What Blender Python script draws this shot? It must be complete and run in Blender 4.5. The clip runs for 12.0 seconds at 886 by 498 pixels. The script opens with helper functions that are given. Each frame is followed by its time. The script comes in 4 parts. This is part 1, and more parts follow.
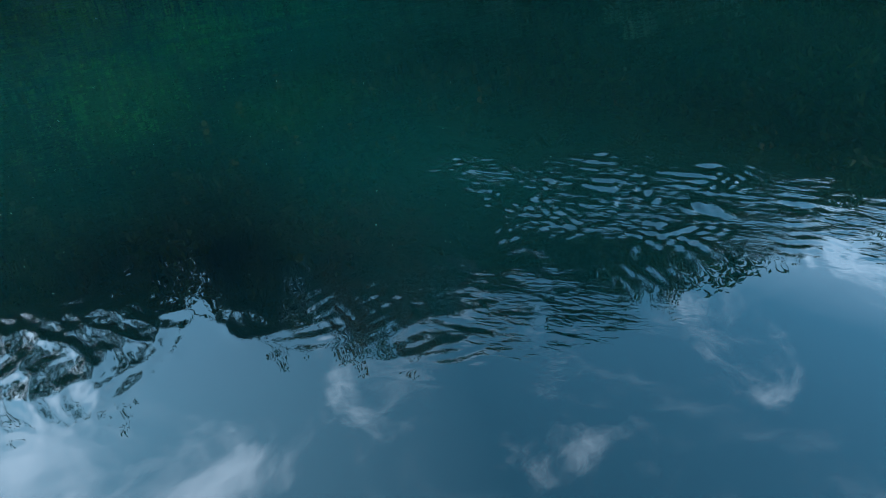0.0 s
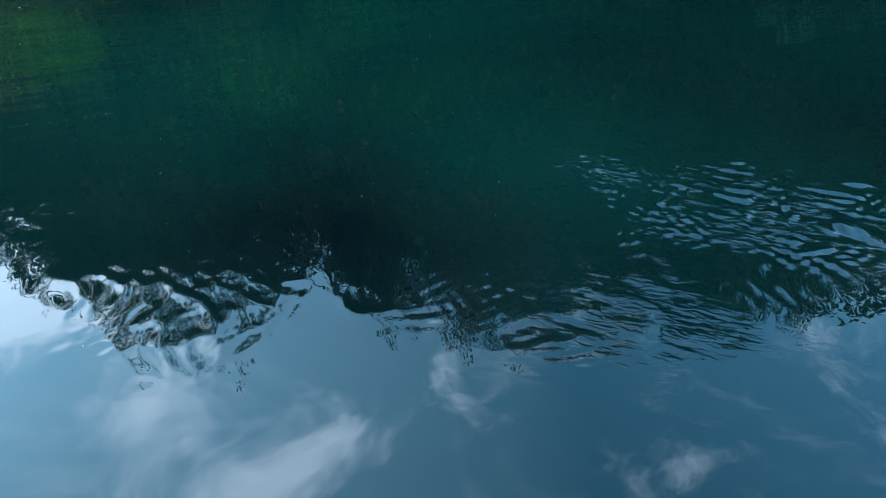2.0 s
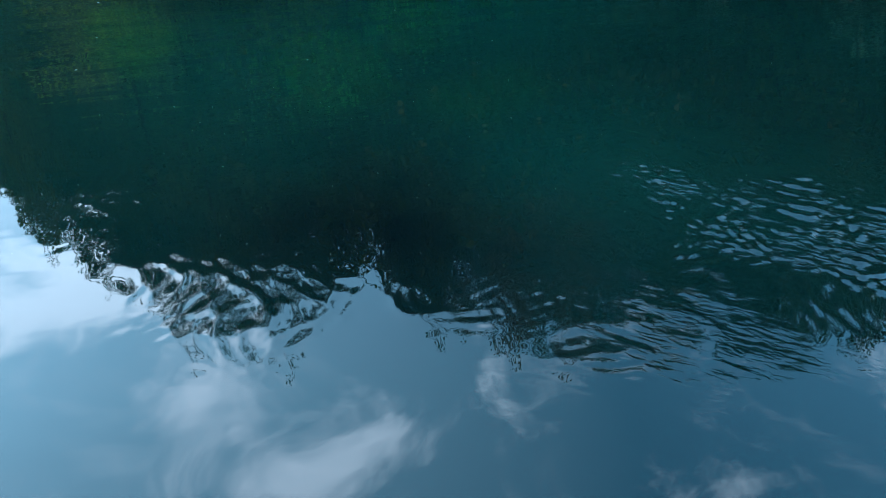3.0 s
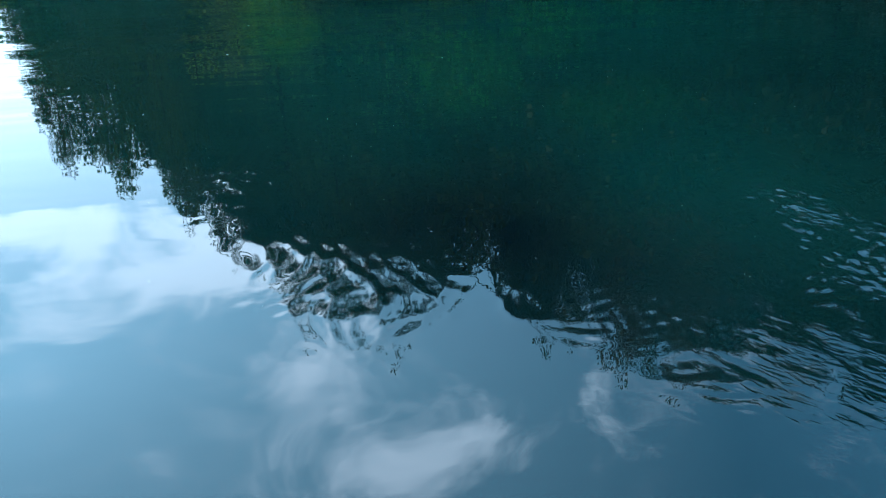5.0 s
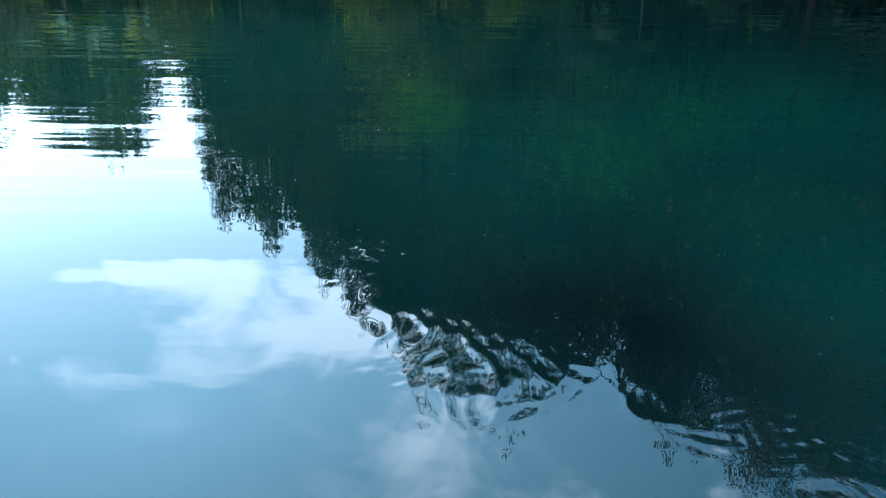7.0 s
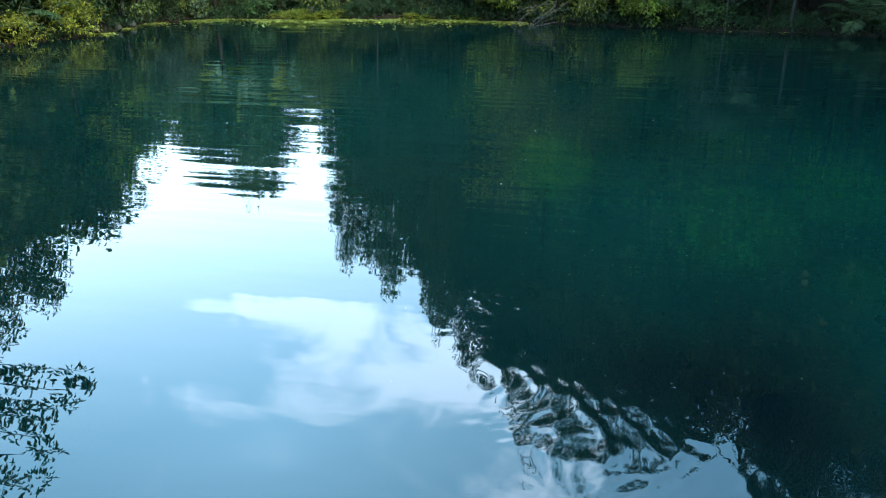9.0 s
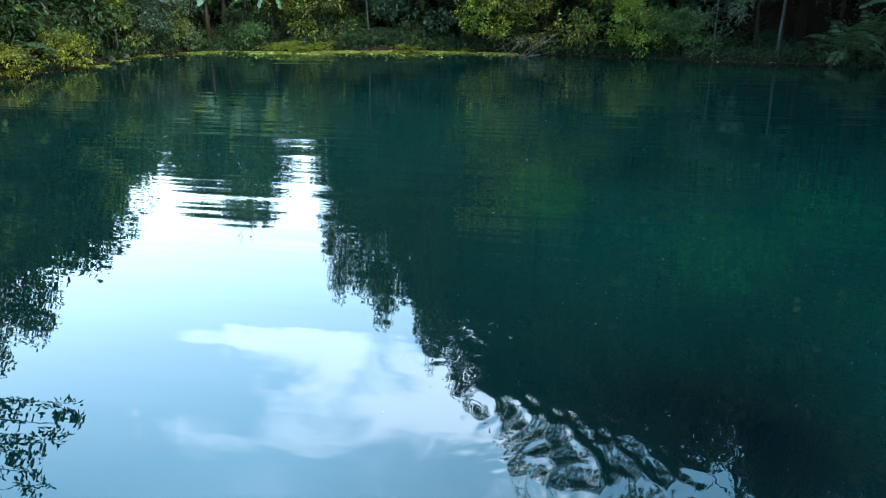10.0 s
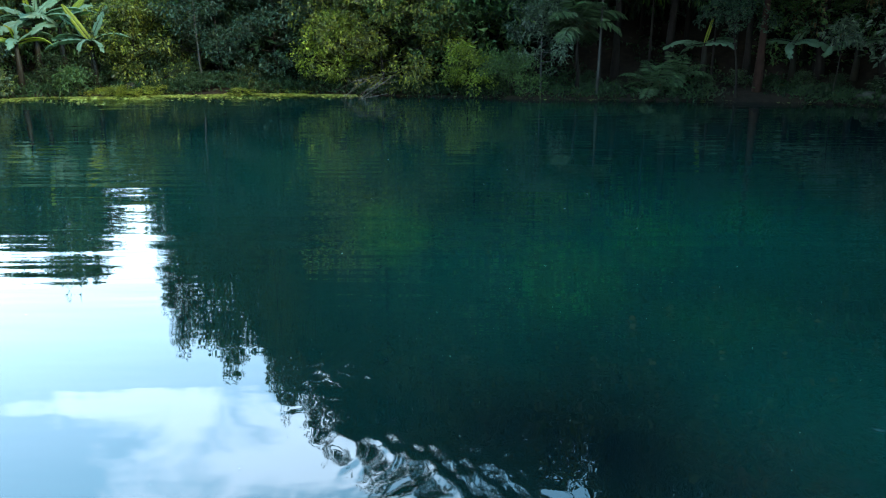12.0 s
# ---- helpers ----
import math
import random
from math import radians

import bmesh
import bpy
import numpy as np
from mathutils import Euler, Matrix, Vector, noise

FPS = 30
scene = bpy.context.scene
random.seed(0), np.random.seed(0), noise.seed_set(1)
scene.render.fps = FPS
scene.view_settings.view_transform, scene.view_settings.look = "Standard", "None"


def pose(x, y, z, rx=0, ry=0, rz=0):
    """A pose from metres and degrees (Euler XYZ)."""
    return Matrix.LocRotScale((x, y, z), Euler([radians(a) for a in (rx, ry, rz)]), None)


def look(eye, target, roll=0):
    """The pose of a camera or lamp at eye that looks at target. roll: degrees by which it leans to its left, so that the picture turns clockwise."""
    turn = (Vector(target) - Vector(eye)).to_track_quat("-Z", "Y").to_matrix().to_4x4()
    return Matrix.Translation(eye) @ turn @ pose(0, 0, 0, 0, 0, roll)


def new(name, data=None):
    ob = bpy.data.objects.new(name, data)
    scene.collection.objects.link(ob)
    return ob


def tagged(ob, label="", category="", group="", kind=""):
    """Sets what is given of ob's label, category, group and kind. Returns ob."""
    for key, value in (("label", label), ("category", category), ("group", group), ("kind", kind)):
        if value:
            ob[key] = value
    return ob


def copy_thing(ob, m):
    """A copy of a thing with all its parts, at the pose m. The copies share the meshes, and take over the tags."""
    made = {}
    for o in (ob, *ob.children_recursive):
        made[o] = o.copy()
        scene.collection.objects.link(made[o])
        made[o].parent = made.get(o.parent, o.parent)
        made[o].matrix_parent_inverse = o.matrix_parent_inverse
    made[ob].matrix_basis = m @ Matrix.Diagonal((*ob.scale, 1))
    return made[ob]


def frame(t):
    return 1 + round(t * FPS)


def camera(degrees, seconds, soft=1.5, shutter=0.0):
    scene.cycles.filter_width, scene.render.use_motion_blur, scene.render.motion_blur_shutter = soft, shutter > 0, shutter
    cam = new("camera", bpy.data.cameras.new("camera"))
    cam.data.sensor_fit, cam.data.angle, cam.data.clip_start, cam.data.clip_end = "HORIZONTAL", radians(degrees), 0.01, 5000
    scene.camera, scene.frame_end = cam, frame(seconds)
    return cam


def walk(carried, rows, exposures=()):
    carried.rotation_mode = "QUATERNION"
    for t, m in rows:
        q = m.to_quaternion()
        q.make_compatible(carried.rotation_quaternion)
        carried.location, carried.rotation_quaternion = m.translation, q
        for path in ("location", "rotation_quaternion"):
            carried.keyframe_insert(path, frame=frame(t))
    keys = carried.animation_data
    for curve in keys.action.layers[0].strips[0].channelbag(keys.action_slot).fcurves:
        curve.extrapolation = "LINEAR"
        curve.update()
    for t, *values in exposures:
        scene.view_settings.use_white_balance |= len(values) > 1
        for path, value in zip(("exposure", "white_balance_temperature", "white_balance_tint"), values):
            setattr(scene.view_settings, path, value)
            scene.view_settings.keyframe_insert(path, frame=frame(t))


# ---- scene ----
# Camera: a hovering drone that turns on the spot, 3.2 m over a forest pond.
EYE = (0.0, 0.0, 3.2)
cam = camera(61.7, 12.0, soft=1.15)
TURNS = [  # seconds, tilt, lean, heading
    (0.0, 57.6, 0.15, -34.4), (0.5, 57.25, 0.2, -30.8), (1.0, 57.0, 0.2, -28.15), (1.5, 56.92, 0.2, -25.95),
    (2.0, 56.95, 0.2, -23.75), (2.5, 57.07, 0.2, -21.4), (3.0, 57.22, 0.2, -18.9), (3.2, 57.27, 0.2, -17.85),
    (4.8, 57.3, 0.3, -9.4), (5.0, 57.4, 0.25, -8.4), (5.5, 58.1, 0.15, -6.3), (6.0, 59.8, 0.05, -3.8),
    (6.5, 61.84, 0.0, -0.45), (7.0, 63.65, 0.1, 2.95), (7.5, 64.75, 0.3, 6.55), (7.7, 65.15, 0.35, 7.9),
    (9.3, 68.42, 0.18, 12.98), (9.5, 68.85, 0.2, 12.96), (10.0, 70.03, 0.29, 12.11), (10.5, 71.18, 0.3, 9.95),
    (11.0, 72.3, 0.23, 7.21), (11.5, 72.97, 0.12, 3.79), (12.0, 73.0, 0.1, 0.0)]
walk(cam, [(t, pose(*EYE, a, b, c)) for t, a, b, c in TURNS], exposures=[(0.0, 2.57, 6200.0, 6.0), (4.0, 2.6, 6200.0, 6.0), (9.0, 2.71, 6200.0, 6.0), (12.0, 2.69, 6200.0, 6.0)])

# ---- light: bright broken cloud, weak soft sun from behind on the right ----
SUN_EL, SUN_AZ = 43.0, -135.0   # degrees; azimuth counted to the left of +y


def build_world():
    w = bpy.data.worlds.new("sky")
    scene.world = w
    w.use_nodes = True
    nt = w.node_tree
    nt.nodes.clear()
    N, L = nt.nodes.new, nt.links.new
    out, bg = N("ShaderNodeOutputWorld"), N("ShaderNodeBackground")
    sky = N("ShaderNodeTexSky")
    sky.sky_type, sky.sun_disc = "NISHITA", False
    sky.sun_elevation, sky.sun_rotation = radians(SUN_EL), radians(-SUN_AZ)
    sky.air_density, sky.dust_density, sky.ozone_density = 0.85, 0.1, 3.0
    co, sep = N("ShaderNodeTexCoord"), N("ShaderNodeSeparateXYZ")
    L(co.outputs["Generated"], sep.inputs[0])

    def m(op, a, b=None, clamp=False):
        n = N("ShaderNodeMath")
        n.operation, n.use_clamp = op, clamp
        for k, v in enumerate((a, b)):
            if v is None:
                continue
            if isinstance(v, (int, float)):
                n.inputs[k].default_value = v
            else:
                L(v, n.inputs[k])
        return n.outputs[0]
    up = m("ADD", m("MAXIMUM", sep.outputs[2], 0.0), 0.12)
    flat = N("ShaderNodeCombineXYZ")
    L(m("DIVIDE", sep.outputs[0], up), flat.inputs[0])
    L(m("DIVIDE", sep.outputs[1], up), flat.inputs[1])
    flat.inputs[2].default_value = 3.7

    def bank(x, y, rx, ry):
        """One bank of cloud: 1 in its middle, 0 outside."""
        mp, ln = N("ShaderNodeMapping"), N("ShaderNodeVectorMath")
        mp.vector_type, ln.operation = "TEXTURE", "LENGTH"
        mp.inputs["Location"].default_value, mp.inputs["Scale"].default_value = (x, y, 3.7), (rx, ry, 1)
        L(flat.outputs[0], mp.inputs[0])
        L(mp.outputs[0], ln.inputs[0])
        return m("SUBTRACT", 1.0, ln.outputs["Value"], True)

    def cloud(scale, detail, low, high, shift, rough=0.55, more=None, swirl=0.35):
        mp = N("ShaderNodeMapping")
        mp.inputs["Location"].default_value = (*shift, 0)
        L(flat.outputs[0], mp.inputs[0])
        n = N("ShaderNodeTexNoise")
        n.inputs["Scale"].default_value, n.inputs["Detail"].default_value = scale, detail
        n.inputs["Roughness"].default_value, n.inputs["Distortion"].default_value = rough, swirl
        L(mp.outputs[0], n.inputs["Vector"])
        r = N("ShaderNodeMapRange")
        r.interpolation_type = "SMOOTHSTEP"
        r.inputs["From Min"].default_value, r.inputs["From Max"].default_value = low, high
        L(m("ADD", n.outputs["Fac"], more) if more else n.outputs["Fac"], r.inputs["Value"])
        return r.outputs[0]
    banks = None
    for x, y, rx, ry, much in ((-0.56, 1.44, 0.5, 0.14, 0.36), (-0.34, 1.26, 0.46, 0.17, 0.42), (-0.62, 1.1, 0.5, 0.09, 0.24), (-0.95, 1.34, 0.3, 0.12, 0.2), (-0.1, 1.4, 0.25, 0.2, 0.3), (-0.74, 1.42, 0.3, 0.1, 0.24), (-0.2, 1.24, 0.25, 0.12, 0.22),
                               (-0.09, 0.95, 0.17, 0.2, 0.34), (-0.32, 0.83, 0.12, 0.1, 0.18), (-0.17, 0.77, 0.22, 0.1, 0.15), (0.02, 0.74, 0.14, 0.1, 0.2),
                               (0.15, 0.79, 0.18, 0.12, 0.22), (0.5, 0.57, 0.2, 0.12, 0.1), (1.5, 0.5, 0.5, 0.25, 0.18), (0.9, 0.28, 0.2, 0.12, 0.1)):
        one = m("MULTIPLY", bank(x, y, rx, ry), much)
        banks = m("ADD", banks, one) if banks else one
    big, wisps = cloud(3.4, 10, 0.56, 0.84, (0.4, 0.2), 0.64, banks, 0.7), cloud(3.0, 9, 0.52, 0.78, (5.0, 2.0), 0.6, swirl=1.4)
    haze = N("ShaderNodeMapRange")   # the low sky is white with cloud
    haze.inputs["From Min"].default_value, haze.inputs["From Max"].default_value = 0.55, 0.14
    L(sep.outputs[2], haze.inputs["Value"])
    thick = m("ADD", m("MULTIPLY", big, 0.64), m("MULTIPLY", wisps, 0.16), True)
    thick = m("MAXIMUM", thick, m("MULTIPLY", haze.outputs[0], 0.84))
    mix = N("ShaderNodeMix")
    mix.data_type = "RGBA"
    L(thick, mix.inputs["Factor"])
    thin = N("ShaderNodeMix")   # a veil of high cloud over the blue
    thin.data_type = "RGBA"
    L(m("ADD", m("MULTIPLY", bank(-0.55, 1.0, 1.15, 1.05), 0.9), 0.02, True), thin.inputs["Factor"])
    clear = N("ShaderNodeMix")   # humid air: the clear blue leans to cyan
    clear.data_type, clear.blend_type = "RGBA", "MULTIPLY"
    clear.inputs["Factor"].default_value = 1.0
    L(sky.outputs[0], clear.inputs["A"])
    clear.inputs["B"].default_value = (0.87, 1.09, 1.02, 1)
    L(clear.outputs["Result"], thin.inputs["A"])
    thin.inputs["B"].default_value = (5.8, 7.8, 11.7, 1)
    L(thin.outputs["Result"], mix.inputs["A"])
    mix.inputs["B"].default_value = (14.4, 12.2, 15.9, 1)
    cast = N("ShaderNodeMix")   # the clear, slightly green-blue daylight of the place
    cast.data_type, cast.blend_type = "RGBA", "MULTIPLY"
    cast.inputs["Factor"].default_value = 1.0
    L(mix.outputs["Result"], cast.inputs["A"])
    cast.inputs["B"].default_value = (0.72, 1.07, 1.03, 1)
    L(cast.outputs["Result"], bg.inputs[0])
    bg.inputs[1].default_value = 0.14
    L(bg.outputs[0], out.inputs[0])


build_world()
sun = new("sun", bpy.data.lights.new("sun", "SUN"))
sun.data.energy, sun.data.angle, sun.data.color = 0.95, radians(11), (1.0, 0.91, 0.7)
a, e = radians(SUN_AZ), radians(SUN_EL)
sun.matrix_world = look((-math.sin(a) * math.cos(e) * 90, math.cos(a) * math.cos(e) * 90, math.sin(e) * 90), (0, 0, 0))


# ---- materials ----
def material(name):
    mat = bpy.data.materials.new(name)
    mat.use_nodes = True
    nt = mat.node_tree
    return mat, nt, nt.nodes["Principled BSDF"], nt.nodes.new, nt.links.new


def ramp(N, stops):
    r = N("ShaderNodeValToRGB")
    while len(r.color_ramp.elements) < len(stops):
        r.color_ramp.elements.new(0.5)
    for el, (p, c) in zip(r.color_ramp.elements, stops):
        el.position, el.color = p, (*c, 1)
    return r


def leaf_material(name, dark, mid, light, shine=0.42, glow=0.3, dead=(0.06, 0.055, 0.02), gloss=0.5):
    """Leaves: each leaf has its own tone, each plant its own cast; light passes through the blade."""
    mat, nt, b, N, L = material(name)
    geo, info = N("ShaderNodeNewGeometry"), N("ShaderNodeObjectInfo")
    r = ramp(N, [(0.0, dark), (0.5, mid), (0.93, light), (0.997, dead)])
    L(geo.outputs["Random Per Island"], r.inputs[0])
    co, n = N("ShaderNodeTexCoord"), N("ShaderNodeTexNoise")
    n.inputs["Scale"].default_value, n.inputs["Detail"].default_value = 0.9, 3
    L(co.outputs["Object"], n.inputs["Vector"])
    hsv = N("ShaderNodeHueSaturation")
    mr = N("ShaderNodeMapRange")
    mr.inputs["From Min"].default_value, mr.inputs["From Max"].default_value = 0.3, 0.7
    mr.inputs["To Min"].default_value, mr.inputs["To Max"].default_value = 0.65, 1.35
    L(n.outputs["Fac"], mr.inputs["Value"])
    L(mr.outputs[0], hsv.inputs["Value"])
    hue = N("ShaderNodeMapRange")
    hue.inputs["To Min"].default_value, hue.inputs["To Max"].default_value = 0.475, 0.515
    L(info.outputs["Random"], hue.inputs["Value"])
    L(hue.outputs[0], hsv.inputs["Hue"])
    L(r.outputs[0], hsv.inputs["Color"])
    L(hsv.outputs[0], b.inputs["Base Color"])
    b.inputs["Roughness"].default_value = shine
    b.inputs["Specular IOR Level"].default_value = gloss
    tr, mx = N("ShaderNodeBsdfTranslucent"), N("ShaderNodeMixShader")
    warm = N("ShaderNodeMix")
    warm.data_type, warm.blend_type = "RGBA", "MULTIPLY"
    warm.inputs["Factor"].default_value = 1.0
    L(hsv.outputs[0], warm.inputs["A"])
    warm.inputs["B"].default_value = (1.4, 1.6, 0.7, 1)
    L(warm.outputs["Result"], tr.inputs[0])
    mx.inputs[0].default_value = glow
    L(b.outputs[0], mx.inputs[1])
    L(tr.outputs[0], mx.inputs[2])
    L(mx.outputs[0], nt.nodes["Material Output"].inputs[0])
    return mat


def rough_material(name, c1, c2, c3, scale, rough=0.85, bump=0.02, stretch=(1, 1, 1)):
    """Bark, soil, stone: two scales of colour and relief."""
    mat, nt, b, N, L = material(name)
    co, mp = N("ShaderNodeTexCoord"), N("ShaderNodeMapping")
    mp.inputs["Scale"].default_value = stretch
    L(co.outputs["Object"], mp.inputs[0])
    n1, n2 = N("ShaderNodeTexNoise"), N("ShaderNodeTexNoise")
    n1.inputs["Scale"].default_value, n1.inputs["Detail"].default_value = scale, 8
    n2.inputs["Scale"].default_value, n2.inputs["Detail"].default_value = scale * 0.17, 4
    L(mp.outputs[0], n1.inputs["Vector"])
    L(mp.outputs[0], n2.inputs["Vector"])
    r = ramp(N, [(0.3, c1), (0.5, c2), (0.72, c3)])
    mix = N("ShaderNodeMath")
    mix.operation = "MULTIPLY_ADD"
    L(n1.outputs["Fac"], mix.inputs[0])
    mix.inputs[1].default_value = 0.5
    half = N("ShaderNodeMath")
    half.operation = "MULTIPLY"
    L(n2.outputs["Fac"], half.inputs[0])
    half.inputs[1].default_value = 0.5
    L(half.outputs[0], mix.inputs[2])
    L(mix.outputs[0], r.inputs[0])
    L(r.outputs[0], b.inputs["Base Color"])
    b.inputs["Roughness"].default_value = rough
    bp = N("ShaderNodeBump")
    bp.inputs["Distance"].default_value = bump
    L(n1.outputs["Fac"], bp.inputs["Height"])
    L(bp.outputs[0], b.inputs["Normal"])
    b.inputs["Specular IOR Level"].default_value = 0.15
    return mat


def water_material():
    mat, nt, b, N, L = material("pond_water")
    co = N("ShaderNodeTexCoord")
    def m(op, p, q, clamp=False):
        node = N("ShaderNodeMath")
        node.operation, node.use_clamp = op, clamp
        for k, v in enumerate((p, q)):
            if isinstance(v, (int, float)):
                node.inputs[k].default_value = v
            else:
                L(v, node.inputs[k])
        return node.outputs[0]

    def noise_of(scale, detail, vector):
        node = N("ShaderNodeTexNoise")
        node.inputs["Scale"].default_value, node.inputs["Detail"].default_value = scale, detail
        L(vector, node.inputs["Vector"])
        return node
    # body colour: shapes with frayed outlines, so the place is shifted a little by noise first
    fray, low, wide = noise_of(0.75, 4, co.outputs["Object"]), N("ShaderNodeVectorMath"), N("ShaderNodeVectorMath")
    low.operation, wide.operation = "SUBTRACT", "MULTIPLY_ADD"
    L(fray.outputs["Color"], low.inputs[0])
    low.inputs[1].default_value = (0.5, 0.5, 0.5)
    L(low.outputs[0], wide.inputs[0])
    wide.inputs[1].default_value = (0.9, 1.8, 0)
    L(co.outputs["Object"], wide.inputs[2])

    def blot(x, y, rx, ry, edge, turn=0.0):
        """1 inside an ellipse of the surface, fading to 0 over the outer share edge."""
        mp, ln, r = N("ShaderNodeMapping"), N("ShaderNodeVectorMath"), N("ShaderNodeMapRange")
        mp.vector_type, ln.operation, r.interpolation_type = "TEXTURE", "LENGTH", "SMOOTHSTEP"
        mp.inputs["Location"].default_value, mp.inputs["Scale"].default_value = (x, y, 0), (rx, ry, 1)
        mp.inputs["Rotation"].default_value = (0, 0, radians(turn))
        L(wide.outputs[0], mp.inputs[0])
        L(mp.outputs[0], ln.inputs[0])
        r.inputs["From Min"].default_value, r.inputs["From Max"].default_value = 1.0, 1.0 - edge
        L(ln.outputs["Value"], r.inputs["Value"])
        return r.outputs[0]
    # light and dark areas of the pond are painted into the water's own colour
    painted_tone = m("MULTIPLY_ADD", noise_of(0.2, 4, co.outputs["Object"]).outputs["Fac"], 0.45)
    painted_tone.node.inputs[2].default_value = 0.39
    for x, y, rx, ry, much in ((-7.0, 16.5, 11.0, 10.0, 0.34), (0.2, 9.5, 3.4, 4.0, 0.2), (3.6, 5.8, 2.6, 2.8, 0.28), (4.0, 11.5, 5.0, 5.5, 0.26),   # brighter water, painted in
                               (1.2, 5.2, 1.9, 2.0, -0.45), (15.5, 20.0, 12.5, 14.0, -0.5), (1.2, 13.4, 2.2, 2.0, -0.14), (7.4, 4.2, 2.0, 2.4, -0.1)):   # darker water, shade painted in
        painted_tone = m("ADD", painted_tone, m("MULTIPLY", blot(x, y, rx, ry, 1.0), much))
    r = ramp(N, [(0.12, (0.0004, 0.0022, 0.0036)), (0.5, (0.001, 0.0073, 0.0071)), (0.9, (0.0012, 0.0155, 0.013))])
    L(painted_tone, r.inputs[0])
    weed = None   # mottled green patches mixed into the water colour
    for x, y, rx, ry, turn, much in ((-0.9, 11.6, 0.75, 2.5, 5, 0.95), (1.6, 9.2, 0.95, 2.3, -8, 0.5), (3.2, 11.0, 0.9, 2.0, -15, 0.5), (1.9, 13.6, 0.5, 2.0, -8, 0.2), (-3.4, 17.0, 1.2, 3.4, 12, 0.3), (5.2, 12.6, 0.7, 2.0, -22, 0.35), (3.2, 7.9, 1.3, 0.9, 30, 0.3)):
        one = m("MULTIPLY", blot(x, y, rx, ry, 0.5, turn), much)
        weed = m("MAXIMUM", weed, one) if weed else one
    mottle = N("ShaderNodeMapRange")
    mottle.inputs["From Min"].default_value, mottle.inputs["From Max"].default_value, mottle.inputs["To Min"].default_value = 0.35, 0.62, 0.35
    L(noise_of(1.9, 5, wide.outputs[0]).outputs["Fac"], mottle.inputs["Value"])
    body = N("ShaderNodeMix")
    body.data_type = "RGBA"
    L(m("MULTIPLY", weed, mottle.outputs[0], True), body.inputs["Factor"])
    L(r.outputs[0], body.inputs["A"])
    body.inputs["B"].default_value = (0.0024, 0.0225, 0.0102, 1)
    L(body.outputs["Result"], b.inputs["Base Color"])
    b.inputs["IOR"].default_value = 1.5
    # the near water is glassy; further out a breath of wind ruffles it
    sep, wind, patch, gust = N("ShaderNodeSeparateXYZ"), N("ShaderNodeMapRange"), N("ShaderNodeTexNoise"), N("ShaderNodeMapRange")
    L(co.outputs["Object"], sep.inputs[0])
    wind.inputs["From Min"].default_value, wind.inputs["From Max"].default_value = 5.0, 17.0
    wind.inputs["To Min"].default_value, wind.inputs["To Max"].default_value = 0.006, 0.016
    L(sep.outputs[1], wind.inputs["Value"])
    L(wind.outputs[0], b.inputs["Roughness"])
    patch.inputs["Scale"].default_value, patch.inputs["Detail"].default_value = 0.22, 3
    L(co.outputs["Object"], patch.inputs["Vector"])
    lull, some = N("ShaderNodeMapRange"), N("ShaderNodeMath")
    lull.inputs["From Min"].default_value, lull.inputs["From Max"].default_value = 5.0, 9.5
    L(sep.outputs[1], lull.inputs["Value"])
    gust.inputs["From Min"].default_value, gust.inputs["From Max"].default_value = 0.36, 0.6
    gust.inputs["To Min"].default_value = 0.15
    L(patch.outputs["Fac"], gust.inputs["Value"])
    some.operation = "MULTIPLY"
    L(gust.outputs[0], some.inputs[0])
    L(lull.outputs[0], some.inputs[1])
    last = None
    for scale, deep, seed, across, windy in ((1.3, 0.0022, 0.0, 0.45, False), (5.5, 0.00012, 7.0, 0.6, False), (0.45, 0.0022, 3.0, 0.6, False), (2.8, 0.0035, 11.0, 0.26, True), (0.85, 0.03, 17.0, 0.16, True)):
        mp, t = N("ShaderNodeMapping"), N("ShaderNodeTexNoise")
        mp.inputs["Location"].default_value = (seed, seed * 2, 0)
        mp.inputs["Scale"].default_value = (across, 1.5, 1)
        L(co.outputs["Object"], mp.inputs[0])
        t.inputs["Scale"].default_value, t.inputs["Detail"].default_value = scale, 2
        L(mp.outputs[0], t.inputs["Vector"])
        bp = N("ShaderNodeBump")
        bp.inputs["Distance"].default_value = deep
        L(t.outputs["Fac"], bp.inputs["Height"])
        if windy:
            L(some.outputs[0], bp.inputs["Strength"])
        if last:
            L(last.outputs[0], bp.inputs["Normal"])
        last = bp
    # where the surface is stirred: short steep chop across the line of sight, in torn patches
    stir = None
    for x, y, rx, ry, turn, much in ((3.85, 5.2, 0.62, 0.5, -40, 1.3), (4.6, 3.95, 1.9, 1.15, -40, 1.0), (5.9, 2.8, 1.3, 1.0, -40, 0.6), (3.0, 3.2, 1.3, 0.8, -40, 0.35), (4.6, 5.9, 0.8, 0.5, -40, 0.4)):
        one = m("MULTIPLY", blot(x, y, rx, ry, 0.8, turn), much)
        stir = m("MAXIMUM", stir, one) if stir else one
    torn = N("ShaderNodeMapRange")
    torn.inputs["From Min"].default_value, torn.inputs["From Max"].default_value = 0.39, 0.56
    L(noise_of(2.3, 3, co.outputs["Object"]).outputs["Fac"], torn.inputs["Value"])
    stir = m("MULTIPLY", stir, torn.outputs[0], True)
